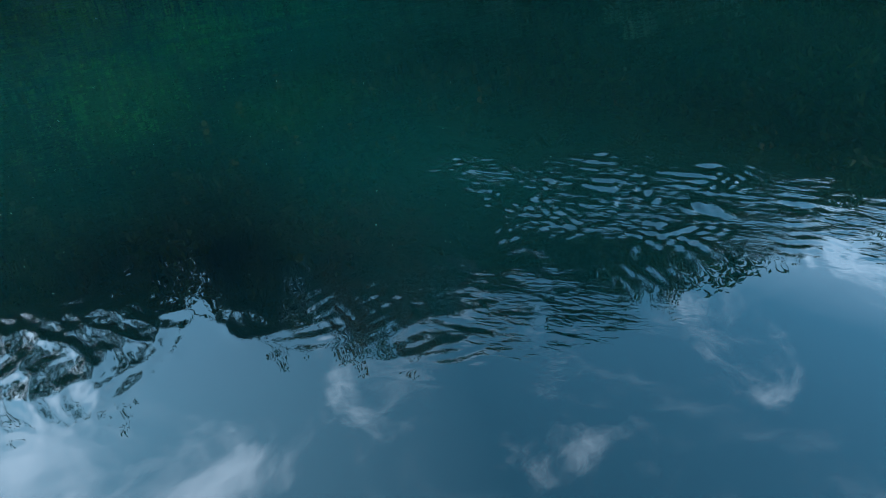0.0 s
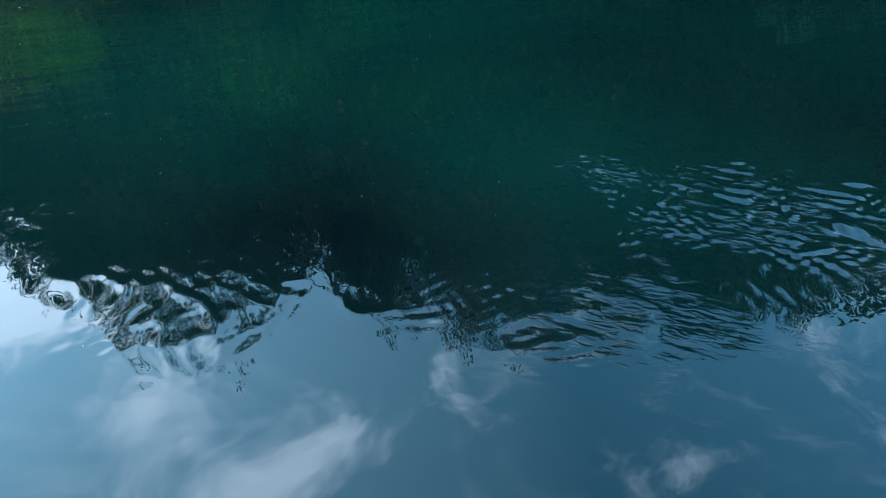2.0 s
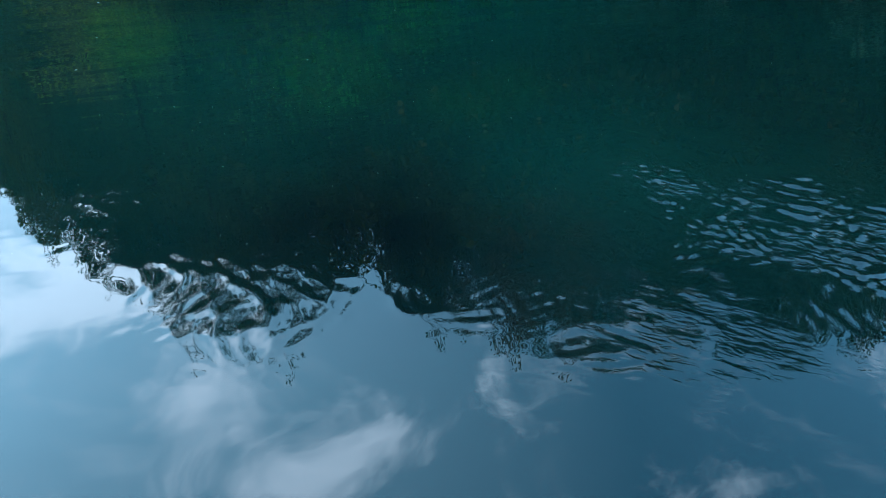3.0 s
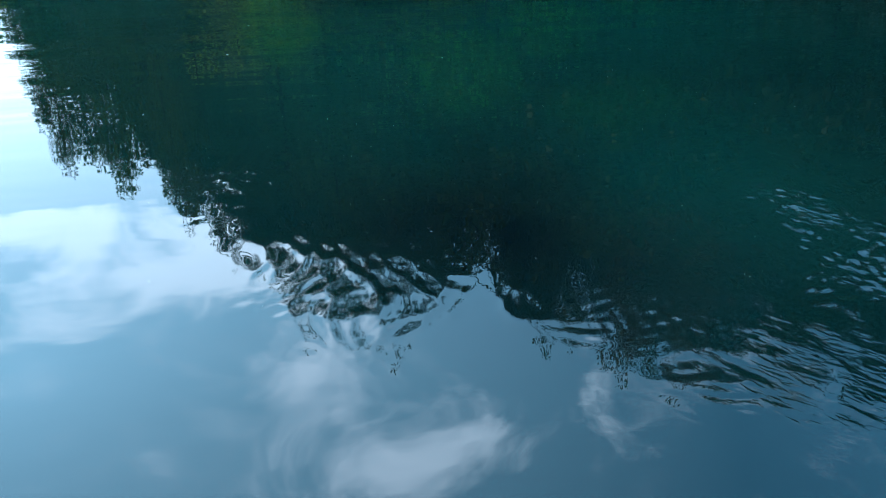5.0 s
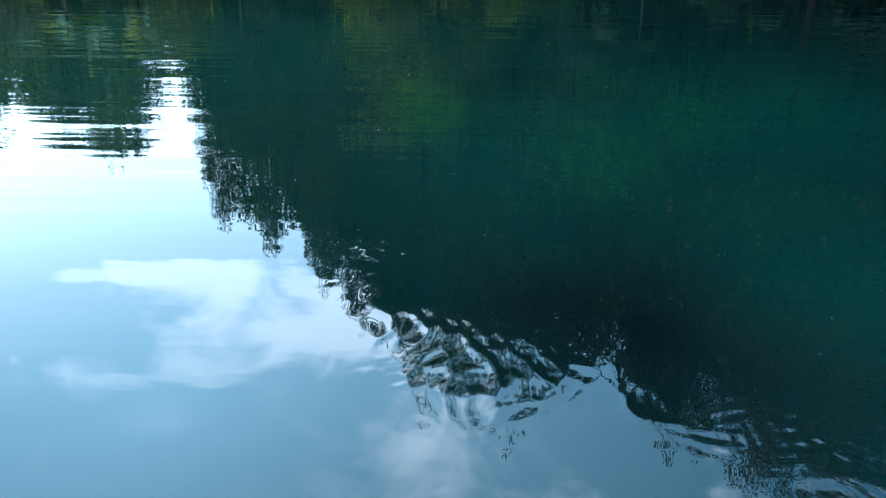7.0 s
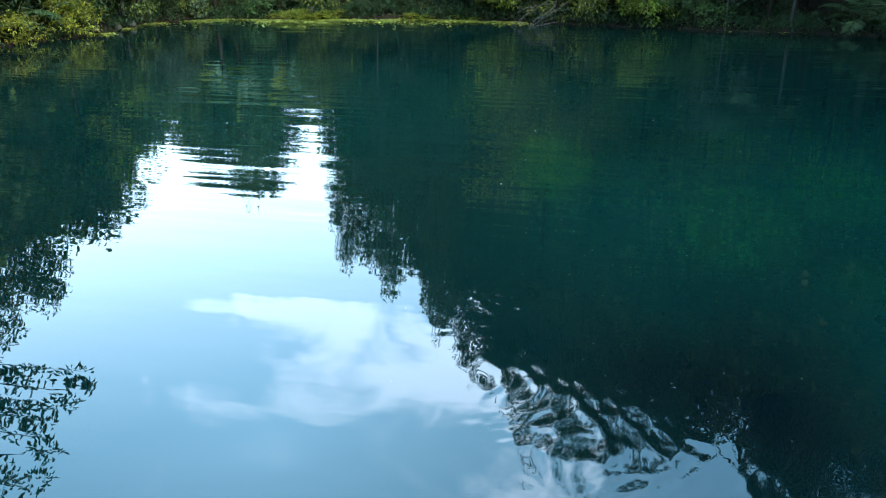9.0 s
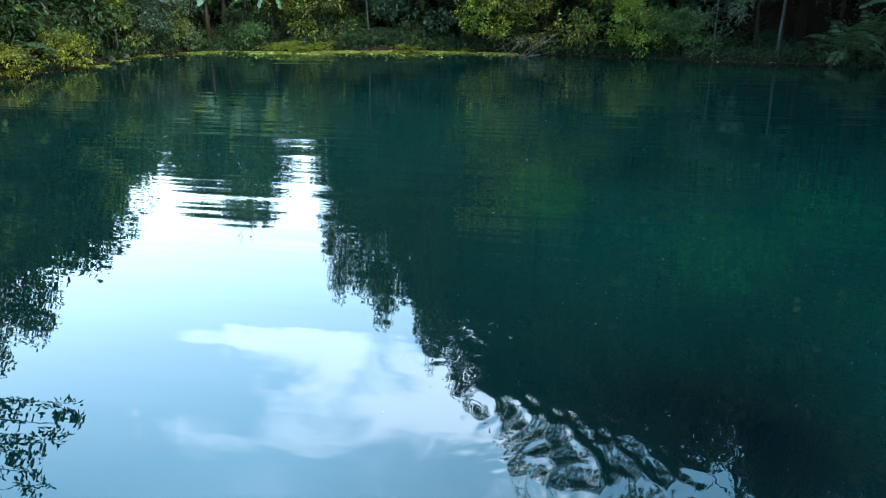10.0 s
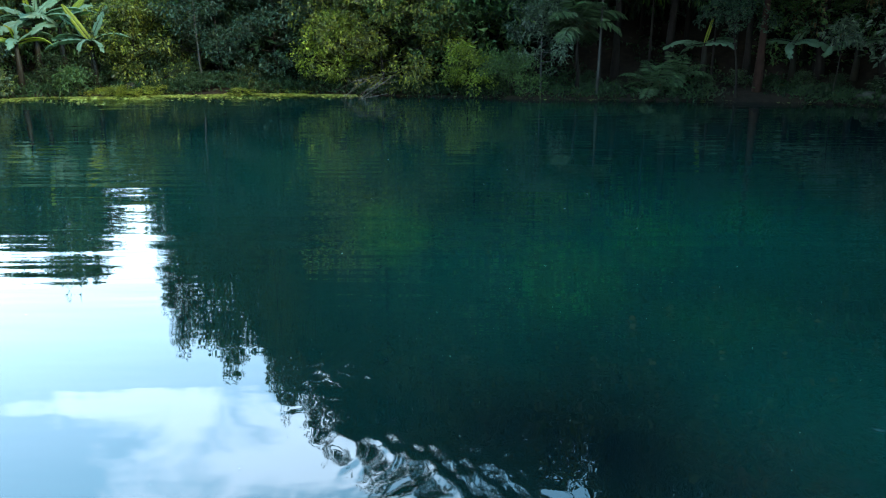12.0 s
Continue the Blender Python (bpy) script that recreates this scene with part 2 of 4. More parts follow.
    for long, short, deep, seed in ((0.55, 0.2, 0.036, 4.0), (0.2, 0.075, 0.014, 9.0), (0.1, 0.04, 0.007, 13.0)):
        mp, bp = N("ShaderNodeMapping"), N("ShaderNodeBump")
        mp.vector_type = "TEXTURE"
        mp.inputs["Location"].default_value, mp.inputs["Scale"].default_value, mp.inputs["Rotation"].default_value = (seed, 0, 0), (long, short, 1), (0, 0, radians(-46))
        L(co.outputs["Object"], mp.inputs[0])
        t = noise_of(1.0, 1.5, mp.outputs[0])
        t.inputs["Distortion"].default_value = 0.7
        bp.inputs["Distance"].default_value = deep
        L(t.outputs["Fac"], bp.inputs["Height"])
        L(stir, bp.inputs["Strength"])
        L(last.outputs[0], bp.inputs["Normal"])
        last = bp
    L(last.outputs[0], b.inputs["Normal"])
    return mat


WATER = water_material()
LEAF = {
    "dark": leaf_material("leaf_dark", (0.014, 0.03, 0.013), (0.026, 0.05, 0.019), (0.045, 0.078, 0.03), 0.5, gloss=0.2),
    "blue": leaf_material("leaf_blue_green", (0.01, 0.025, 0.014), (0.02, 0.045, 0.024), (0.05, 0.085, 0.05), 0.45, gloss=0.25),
    "mid": leaf_material("leaf_green", (0.026, 0.052, 0.018), (0.052, 0.095, 0.027), (0.1, 0.155, 0.042), 0.48, gloss=0.28),
    "olive": leaf_material("leaf_olive", (0.04, 0.056, 0.019), (0.084, 0.108, 0.026), (0.16, 0.19, 0.042), 0.48, gloss=0.28),
    "yellow": leaf_material("leaf_yellow_green", (0.07, 0.088, 0.01), (0.16, 0.178, 0.016), (0.32, 0.345, 0.035), 0.4, 0.38),
    "lime": leaf_material("leaf_light_green", (0.04, 0.09, 0.013), (0.08, 0.16, 0.022), (0.14, 0.23, 0.035), 0.42, 0.35),
    "gold": leaf_material("leaf_golden_green", (0.026, 0.039, 0.011), (0.064, 0.082, 0.016), (0.2, 0.22, 0.026), 0.46, 0.35, gloss=0.3),
    "grey": leaf_material("leaf_silvery", (0.03, 0.05, 0.028), (0.055, 0.085, 0.05), (0.12, 0.16, 0.1), 0.35),
}
# dull, darker leaves: the tall trees, and shade put into the right bank's plants
CANOPY = {
    "dark": leaf_material("canopy_shade_dark", (0.012, 0.026, 0.009), (0.022, 0.044, 0.013), (0.038, 0.066, 0.02), 0.62, 0.16, (0.03, 0.05, 0.016), 0.12),
    "mid": leaf_material("canopy_green", (0.017, 0.036, 0.01), (0.032, 0.062, 0.016), (0.055, 0.092, 0.024), 0.62, 0.18, (0.035, 0.06, 0.018), 0.12),
    "olive": leaf_material("canopy_olive", (0.026, 0.038, 0.014), (0.048, 0.066, 0.022), (0.085, 0.105, 0.034), 0.62, 0.18, (0.05, 0.055, 0.02), 0.12),
    "brown": leaf_material("canopy_brown", (0.045, 0.036, 0.013), (0.08, 0.062, 0.022), (0.12, 0.095, 0.036), 0.62, 0.16, (0.05, 0.04, 0.018), 0.12),
}
BANANA = leaf_material("banana_blade", (0.06, 0.12, 0.065), (0.09, 0.155, 0.09), (0.13, 0.2, 0.125), 0.5, 0.3, (0.12, 0.11, 0.06), 0.22)
BANANA_YOUNG = leaf_material("banana_young_blade", (0.13, 0.17, 0.016), (0.18, 0.22, 0.022), (0.23, 0.26, 0.035), 0.5, 0.4, (0.16, 0.14, 0.05), 0.22)
FROND = leaf_material("frond_blade", (0.032, 0.06, 0.024), (0.052, 0.09, 0.036), (0.08, 0.125, 0.055), 0.5, 0.25, gloss=0.25)
MAT_GREEN = leaf_material("floating_pads", (0.11, 0.135, 0.022), (0.2, 0.23, 0.042), (0.33, 0.36, 0.075), 0.55, 0.2, gloss=0.3)
BARK = rough_material("bark_brown", (0.006, 0.0045, 0.003), (0.013, 0.01, 0.007), (0.028, 0.022, 0.016), 9, 0.9, 0.02, (1, 1, 0.25))
BARK_PALE = rough_material("bark_pale", (0.04, 0.04, 0.033), (0.085, 0.08, 0.068), (0.15, 0.145, 0.12), 7, 0.85, 0.01, (1, 1, 0.4))
BARK_GREY = rough_material("bark_grey", (0.02, 0.02, 0.016), (0.046, 0.044, 0.036), (0.085, 0.08, 0.066), 7, 0.85, 0.01, (1, 1, 0.4))
BARK_RED = rough_material("bark_red", (0.012, 0.006, 0.004), (0.028, 0.013, 0.008), (0.05, 0.026, 0.018), 8, 0.85, 0.015, (1, 1, 0.25))
STEM = rough_material("banana_stem", (0.008, 0.007, 0.004), (0.017, 0.014, 0.008), (0.034, 0.027, 0.017), 6, 0.6, 0.008, (1, 1, 0.2))
SOIL = rough_material("forest_soil", (0.008, 0.005, 0.003), (0.018, 0.012, 0.007), (0.034, 0.024, 0.013), 3.5, 0.95, 0.05)
ROCK = rough_material("mossy_rock", (0.015, 0.018, 0.009), (0.035, 0.036, 0.025), (0.08, 0.08, 0.062), 5, 0.85, 0.02)


# ---- mesh helpers ----
def mesh_of(name, verts, faces, mat, smooth=False):
    me = bpy.data.meshes.new(name)
    me.from_pydata([tuple(v) for v in verts], [], faces)
    me.materials.append(mat)
    if smooth:
        me.polygons.foreach_set("use_smooth", [True] * len(me.polygons))
    me.update()
    return me


def part(name, me, parent, label=""):
    ob = new(name, me)
    ob.parent = parent
    return tagged(ob, label) if label else ob


def tube(verts, faces, pts, radii, sides=7):
    """Adds a tapered, closed tube along pts."""
    pts = [Vector(p) for p in pts]
    first = len(verts)
    for k, p in enumerate(pts):
        d = (pts[min(k + 1, len(pts) - 1)] - pts[max(k - 1, 0)]).normalized()
        s = d.cross(Vector((0.31, 0.87, 0.17))).normalized()
        t = d.cross(s)
        for j in range(sides):
            g = 2 * math.pi * j / sides
            verts.append(p + (s * math.cos(g) + t * math.sin(g)) * radii[k])
        if k:
            o, q = first + (k - 1) * sides, first + k * sides
            for j in range(sides):
                i2 = (j + 1) % sides
                faces.append((o + j, o + i2, q + i2, q + j))
    faces.append(tuple(range(first + sides - 1, first - 1, -1)))
    faces.append(tuple(range(len(verts) - sides, len(verts))))


def leaves(base, along, size, rng, wide=0.45, fold=0.12, droop=0.15):
    """Folded leaf blades, two facets each: arrays of vertices and faces."""
    n = len(base)
    along = along / np.linalg.norm(along, axis=1)[:, None]
    side = np.cross(along, rng.normal(size=(n, 3)) * 0.45 + np.array([0, 0, 1.0]))
    side /= np.linalg.norm(side, axis=1)[:, None] + 1e-9
    up = np.cross(side, along)
    L = size[:, None]
    v = np.empty((n, 4, 3))
    v[:, 0] = base
    v[:, 1] = base + along * L * 0.5 + side * L * wide * 0.5 + up * L * fold
    v[:, 2] = base + along * L - up * L * droop
    v[:, 3] = base + along * L * 0.5 - side * L * wide * 0.5 + up * L * fold
    k = np.arange(n)[:, None] * 4
    f = np.concatenate([k + np.array([[0, 1, 2]]), k + np.array([[0, 2, 3]])])
    return v.reshape(-1, 3), f.tolist()


def clump_leaves(clumps, per_area, leaf, rng, hang=0.25, wide=0.45):
    """Leaves over uneven ellipsoid clumps: (centre, radius across, radius up)."""
    B, A, S = [], [], []
    for c, r, h in clumps:
        n = int(per_area * r * (r + h) * 0.5) + 12
        d = rng.normal(size=(n, 3))
        d /= np.linalg.norm(d, axis=1)[:, None]
        keep = (np.sin(d[:, 0] * 5 + c[0]) + np.sin(d[:, 1] * 6 + c[1]) + np.sin(d[:, 2] * 5 + c[2])) > -1.25
        d = d[keep]
        n = len(d)
        rad = rng.uniform(0.45, 1.12, n) ** 0.6
        B.append(np.array(c) + d * rad[:, None] * np.array([r, r, h]))
        A.append(d * np.array([1, 1, 0.6]) + rng.normal(size=(n, 3)) * 0.55 + np.array([0, 0, -hang]))
        S.append(rng.uniform(0.6, 1.25, n) * leaf)
    return leaves(np.concatenate(B), np.concatenate(A), np.concatenate(S), rng, wide)


def make_tree(name, seed, H, spread, base, limbs, leaf, density, leaf_mat, bark, lean=0.03, hang=0.25, slim=1.0, gap=1.0, wide=0.45, sway=0.01):
    """A tapered trunk, limbs that fork, and a crown of leaf clumps. Built at the origin."""
    rng = np.random.default_rng(seed)
    root = new(name)
    tv, tf, clumps = [], [], []
    bend = rng.normal(size=2) * lean * H
    spine = [Vector((bend[0] * u * u + sway * H * math.sin(5 * u + seed), bend[1] * u * u + sway * H * math.cos(4 * u + seed), H * u * 0.93)) for u in np.linspace(0, 1, 10)]
    r0 = (0.011 * H + 0.03) * slim
    rad = [r0 * (1.35 if k == 0 else 1.0) * (1 - 0.9 * k / 9) for k in range(10)]
    spine[0].z = -0.5
    tube(tv, tf, spine, rad, 9)
    for k in range(limbs):
        u = base + (0.97 - base) * (k + rng.uniform(0, 0.8)) / limbs
        i = min(int(u * 9), 8)
        p = spine[i].lerp(spine[i + 1], u * 9 - i)
        g = k * 2.4 + rng.uniform(-0.4, 0.4)
        w = (u - base) / (1 - base)
        reach = spread * (0.45 + 0.75 * math.sin(math.pi * min(1, 0.22 + 0.72 * w))) * rng.uniform(0.7, 1.15) * (1 - 0.45 * w)
        out = Vector((math.cos(g), math.sin(g), 0))
        tip = p + out * reach + Vector((0, 0, reach * rng.uniform(0.1, 0.55) + 0.02 * H * w))
        midp = p.lerp(tip, 0.5) + Vector((0, 0, -0.05 * reach))
        rl = rad[i] * 0.5
        tube(tv, tf, [p, midp, tip], [rl, rl * 0.65, rl * 0.2], 4)
        cr = spread * rng.uniform(0.24, 0.4) * gap
        clumps.append((tip, cr, cr * rng.uniform(0.55, 0.8)))
        for q in range(3):
            away = Vector(rng.normal(size=3) * np.array([1, 1, 0.45])).normalized() * reach * rng.uniform(0.3, 0.55)
            from_p = p.lerp(tip, 0.5 + 0.15 * q)
            end = from_p + away
            tube(tv, tf, [from_p, end], [rl * 0.4, rl * 0.08], 3)
            cr2 = spread * rng.uniform(0.16, 0.3) * gap
            clumps.append((end, cr2, cr2 * rng.uniform(0.5, 0.85)))
    for drop, r, h in ((-0.02, 0.25, 0.3), (0.05, 0.32, 0.24), (0.11, 0.38, 0.24)):   # the leader is leafy to its tip
        clumps.append((spine[-1] - Vector((0, 0, drop * H)), spread * r * gap, spread * h))
    if base < 0.2 and H < 6:   # bushes keep clear of the water
        clumps = [(Vector((c[0], c[1], max(c[2], h * 0.85))), r, h) for c, r, h in clumps]
    part("trunk", mesh_of(name + "_trunk", tv, tf, bark, True), root)
    v, f = clump_leaves([(tuple(c), r, h) for c, r, h in clumps], density, leaf, rng, hang, wide)
    part("crown", mesh_of(name + "_crown", v, f, leaf_mat), root)
    return root


def dress(ob, mat, names=("crown",)):
    """Gives one copy of a plant its own leaf material, on the shared mesh."""
    for c in ob.children:
        if c.name.split(".")[0] in names:
            c.material_slots[0].link = "OBJECT"
            c.material_slots[0].material = mat


# ---- ground and water ----
POND = (-1.0, 14.0)
SHORE = [(17.4, 29.4), (14.3, 30.9), (11.0, 31.6), (7.6, 32.1), (4.0, 32.5), (0.4, 33.5), (-3.7, 34.6), (-8.0, 35.2), (-12.5, 34.6),
         (-15.9, 33.8), (-18.6, 33.6), (-20.6, 31.2), (-19.9, 27.4), (-20.3, 25.0), (-20.9, 22.4), (-19.6, 19.6), (-20.0, 15), (-18, 6),
         (-12, -2.5), (-4, -6), (6, -6), (14, -2), (20, 5), (22.5, 14), (21, 23)]
_ang = np.array([math.atan2(y - POND[1], x - POND[0]) for x, y in SHORE])
_rad = np.array([math.hypot(x - POND[0], y - POND[1]) for x, y in SHORE])
_o = np.argsort(_ang)
_ang, _rad = _ang[_o], _rad[_o]
_ang = np.concatenate([_ang - 2 * math.pi, _ang, _ang + 2 * math.pi])
_rad = np.concatenate([_rad, _rad, _rad])


def from_shore(x, y):
    """Metres landward of the water's edge (negative over the pond)."""
    dx, dy = np.asarray(x) - POND[0], np.asarray(y) - POND[1]
    return np.hypot(dx, dy) - np.interp(np.arctan2(dy, dx), _ang, _rad)


def ground_height(x, y):
    s = from_shore(x, y)
    x, y = np.asarray(x, float), np.asarray(y, float)
    bank = np.where(s < 0, np.maximum(s * 0.7, -2.2), 0.28 * (1 - np.exp(-np.maximum(s, 0) * 2.5)) + 0.02 * np.clip(s, 0, 40))
    right = np.clip((x + 8) / 14, 0, 1)
    hill = np.clip(s - 1.5, 0, 22) * (0.2 + 0.2 * right) * np.clip(s / 6, 0.3, 1)
    bumps = 0.06 * np.sin(x * 1.9 + 1.3 * np.sin(y * 0.8)) * np.cos(y * 1.7) * np.clip(s + 0.3, 0, 1)
    return bank + hill + bumps


def axis(lo, hi, fine_lo, fine_hi, step, grow):
    """Grid lines: even inside, ever wider outside."""
    a = list(np.arange(fine_lo, fine_hi + step / 2, step))
    d = step
    while a[-1] < hi:
        d *= grow
        a.append(min(a[-1] + d, hi))
    d = step
    while a[0] > lo:
        d *= grow
        a.insert(0, max(a[0] - d, lo))
    return np.array(a)


def sheet(name, xs, ys, height, mat, label):
    X, Y = np.meshgrid(xs, ys)
    Z = height(X, Y)
    nx, ny = len(xs), len(ys)
    k = (np.arange(ny - 1)[:, None] * nx + np.arange(nx - 1)[None, :]).ravel()
    f = np.stack([k, k + 1, k + nx + 1, k + nx], 1)
    me = mesh_of(name, np.stack([X.ravel(), Y.ravel(), Z.ravel()], 1), f.tolist(), mat, True)
    return tagged(new(name, me), label, name, kind="structure")


sheet("ground", axis(-1800, 1800, -30, 30, 0.5, 1.25), axis(-1800, 1800, -12, 50, 0.5, 1.25), ground_height, SOIL,
      "dark damp forest soil sloping down under the pond")

RIPPLES = np.random.default_rng(5)
SCHOOL = (4.5, 4.1)


def ripple_height(X, Y):
    """Calm water with a stirred patch, rings that run out from it, and a faint swell."""
    R, Z = RIPPLES, np.zeros_like(X)
    X, Y = X + 0.07 * np.sin(5.1 * Y + 2 * np.sin(3 * X)), Y + 0.07 * np.sin(4.3 * X + 1.7 * np.sin(3.7 * Y))
    for cx, cy, spread, count, steep, long in ((3.8, 5.3, 0.18, 30, 0.14, 1), (4.2, 4.4, 0.5, 85, 0.16, 1.1), (5.0, 3.8, 0.5, 95, 0.17, 1.2), (2.3, 3.85, 0.42, 60, 0.04, 0.9), (5.7, 3.0, 0.5, 14, 0.08, 1.5), (4.7, 6.0, 1.2, 14, 0.03, 1)):
        for k in range(count):   # short wave trains
            px, py = cx + R.normal() * spread, cy + R.normal() * spread * 0.8
            g = math.atan2(py - SCHOOL[1], px - SCHOOL[0]) + R.normal() * 1.1
            wl, size = long * min(0.085 + 0.05 * R.exponential(), 0.32), R.uniform(0.07, 0.26)
            u, v = (X - px) * math.cos(g) + (Y - py) * math.sin(g), -(X - px) * math.sin(g) + (Y - py) * math.cos(g)
            near = (abs(u) < 3 * size) & (abs(v) < 5 * size)
            u, v = u[near], v[near]
            Z[near] += R.uniform(0.15, 1.5) * steep * wl / 6.28 * np.exp(-(u / size) ** 2 - (v / (R.uniform(0.4, 1.2) * size)) ** 2) * np.sin(6.28 * (u + R.uniform(-0.3, 0.45) / long ** 2 * v * v) / wl + R.uniform(0, 6))
    for cx, cy, r0, r1, wl, steep in ((4.6, 4.2, 1.6, 0.8, 0.38, 0.018), (5.0, 3.6, 1.2, 0.7, 0.3, 0.022), (3.8, 5.1, 0.8, 0.5, 0.22, 0.03), (2.2, 5.3, 0.5, 0.3, 0.16, 0.012), (0.4, 4.9, 0.3, 0.2, 0.12, 0.015), (-0.9, 6.3, 0.3, 0.25, 0.14, 0.02)):
        r = np.hypot(X - cx, Y - cy)
        side = np.clip(0.35 + 0.5 * np.sin(3 * np.arctan2(Y - cy, X - cx) + cx) + 0.4 * np.sin(2.3 * X + 1.7 * Y) * np.sin(1.9 * X - 2.6 * Y), 0, 1) * np.clip((Y - 2.2) / 1.2, 0.15, 1)
        Z += steep * wl / 6.28 * side * np.exp(-((r - r0) / r1) ** 2) * np.sin(6.28 * r / wl + 1.4 * np.sin(2 * X + Y) + 0.9 * np.sin(3.1 * Y - X))
    cells = np.exp(-((X - 0.05) / 0.62) ** 2 - ((Y - 4.55) / 0.62) ** 2) + 0.4 * np.exp(-((X + 1.15) / 0.4) ** 2 - ((Y - 5.9) / 0.5) ** 2) + 0.05
    for k in range(13):   # short waves from all sides: cells
        g, wl = k * 0.483 + R.uniform(-0.2, 0.2), R.uniform(0.09, 0.22)
        Z += cells * 0.0011 * wl * np.sin(6.28 / wl * (X * math.cos(g) + Y * math.sin(g)) + R.uniform(0, 6))
    # where wave trains meet they stand as a net of shallow bowls
    for px, py, wide, deep, step, tall in ((0.12, 4.55, 0.56, 0.6, 0.2, 0.36), (0.15, 4.6, 0.5, 0.5, 0.09, 0.6), (-0.6, 5.1, 0.3, 0.24, 0.19, 0.36), (-0.95, 6.75, 0.3, 0.5, 0.17, 0.5), (1.15, 4.1, 0.2, 0.22, 0.17, 0.24)):
        bowls = np.full_like(X, 9.0)
        for i in range(-6, 7):
            for j in range(-6, 7):
                cx, cy = px + step * (i + 0.5 * (j % 2)) + R.uniform(-0.3, 0.3) * step, py + step * 1.25 * j + R.uniform(-0.3, 0.3) * step
                bowls = np.minimum(bowls, R.uniform(0.85, 1.2) * (1.7 * (X - cx) ** 2 + 0.55 * (Y - cy) ** 2))
        Z += tall * np.minimum(bowls, 0.6 * step ** 2) * np.exp(-((X - px) / wide) ** 4 - ((Y - py) / deep) ** 4)
    edge = np.clip((14 - np.hypot(X - 1, Y - 5)) / 6, 0, 1)
    return Z * edge


def joined(*spans):
    """Grid lines of several even spans (from, to, step), ever wider outside them."""
    inner = np.concatenate([np.arange(a0, b0 - 1e-6, st) for a0, b0, st in spans])
    wide = axis(-42, 56, spans[0][0], spans[-1][1], 0.03, 1.1)
    return np.concatenate([wide[wide < spans[0][0] - 0.01], inner, wide[wide >= spans[-1][1] - 1e-6]])


sheet("water", joined((-1.5, 1.3, 0.024), (1.3, 2.2, 0.03), (2.2, 6.6, 0.022), (6.6, 7.4, 0.035)), joined((2.0, 6.4, 0.024), (6.4, 7.4, 0.03)), ripple_height, WATER,
      "still teal pond water with ripples mirroring trees and sky")


def at(az, dist, z=None):
    """A point on the land by bearing (degrees left of +y) and distance from the pond's viewpoint."""
    x, y = -math.sin(radians(az)) * dist, math.cos(radians(az)) * dist
    return x, y, float(ground_height(x, y)) if z is None else z


def shore_dist(az):
    d = np.arange(3, 60, 0.1)
    return float(d[np.argmax(from_shore(-math.sin(radians(az)) * d, math.cos(radians(az)) * d) > 0)])


def plant(proto, az, dist, height, rng, proto_height, widen=1.0, z=None):
    x, y, gz = at(az, dist, z)
    s = height / proto_height
    m = pose(x, y, gz, 0, 0, rng.uniform(0, 360)) @ Matrix.Diagonal((s * widen, s * widen, s, 1))
    return copy_thing(proto, m)


# ---- trees ----
PLANT = np.random.default_rng(11)
TALL = [make_tree("forest_tree", 3 + k, 24, 4.6, 0.1, 28, 0.41, 66, CANOPY["dark"], BARK, gap=1.25) for k in range(3)]
LACY = make_tree("forest_tree", 21, 24, 4.6, 0.12, 36, 0.34, 66, CANOPY["dark"], BARK, hang=0.6, gap=0.85)
SECOND = [make_tree("forest_tree", 25 + k, 24, 4.6, 0.1, 24, 0.5, 40, CANOPY["dark"], BARK, gap=1.3) for k in range(2)]
DEEP = [make_tree("forest_tree", 13 + k, 24, 5.0, 0.05, 18, 0.68, 20, CANOPY["dark"], BARK, gap=1.5) for k in range(2)]
SMALL = [make_tree("understory_tree", 31 + k, 8, 2.6, 0.03, 20, 0.31, 76, LEAF["mid"], BARK, lean=0.08, gap=1.15) for k in range(3)]
FILL = [make_tree("understory_tree", 35 + k, 8, 3.0, 0.03, 14, 0.56, 27, LEAF["mid"], BARK, lean=0.08, gap=1.4) for k in range(2)]
SHRUB = [make_tree("bush", 41 + k, 2.0, 1.25, 0.05, 12, 0.155, 340, LEAF["mid"], BARK, lean=0.1, slim=0.6) for k in range(3)]
WORDS = {"dark": "dark green", "mid": "mid-green", "olive": "olive green", "brown": "brownish green", "blue": "blue-green", "lime": "light green", "yellow": "bright yellow-green", "grey": "silvery green", "gold": "golden green"}


def top_height(az, dist, el):
    """The height of a tree whose top mirrors at that elevation."""
    return dist * math.tan(radians(el)) - 3.2 - at(az, dist)[2]


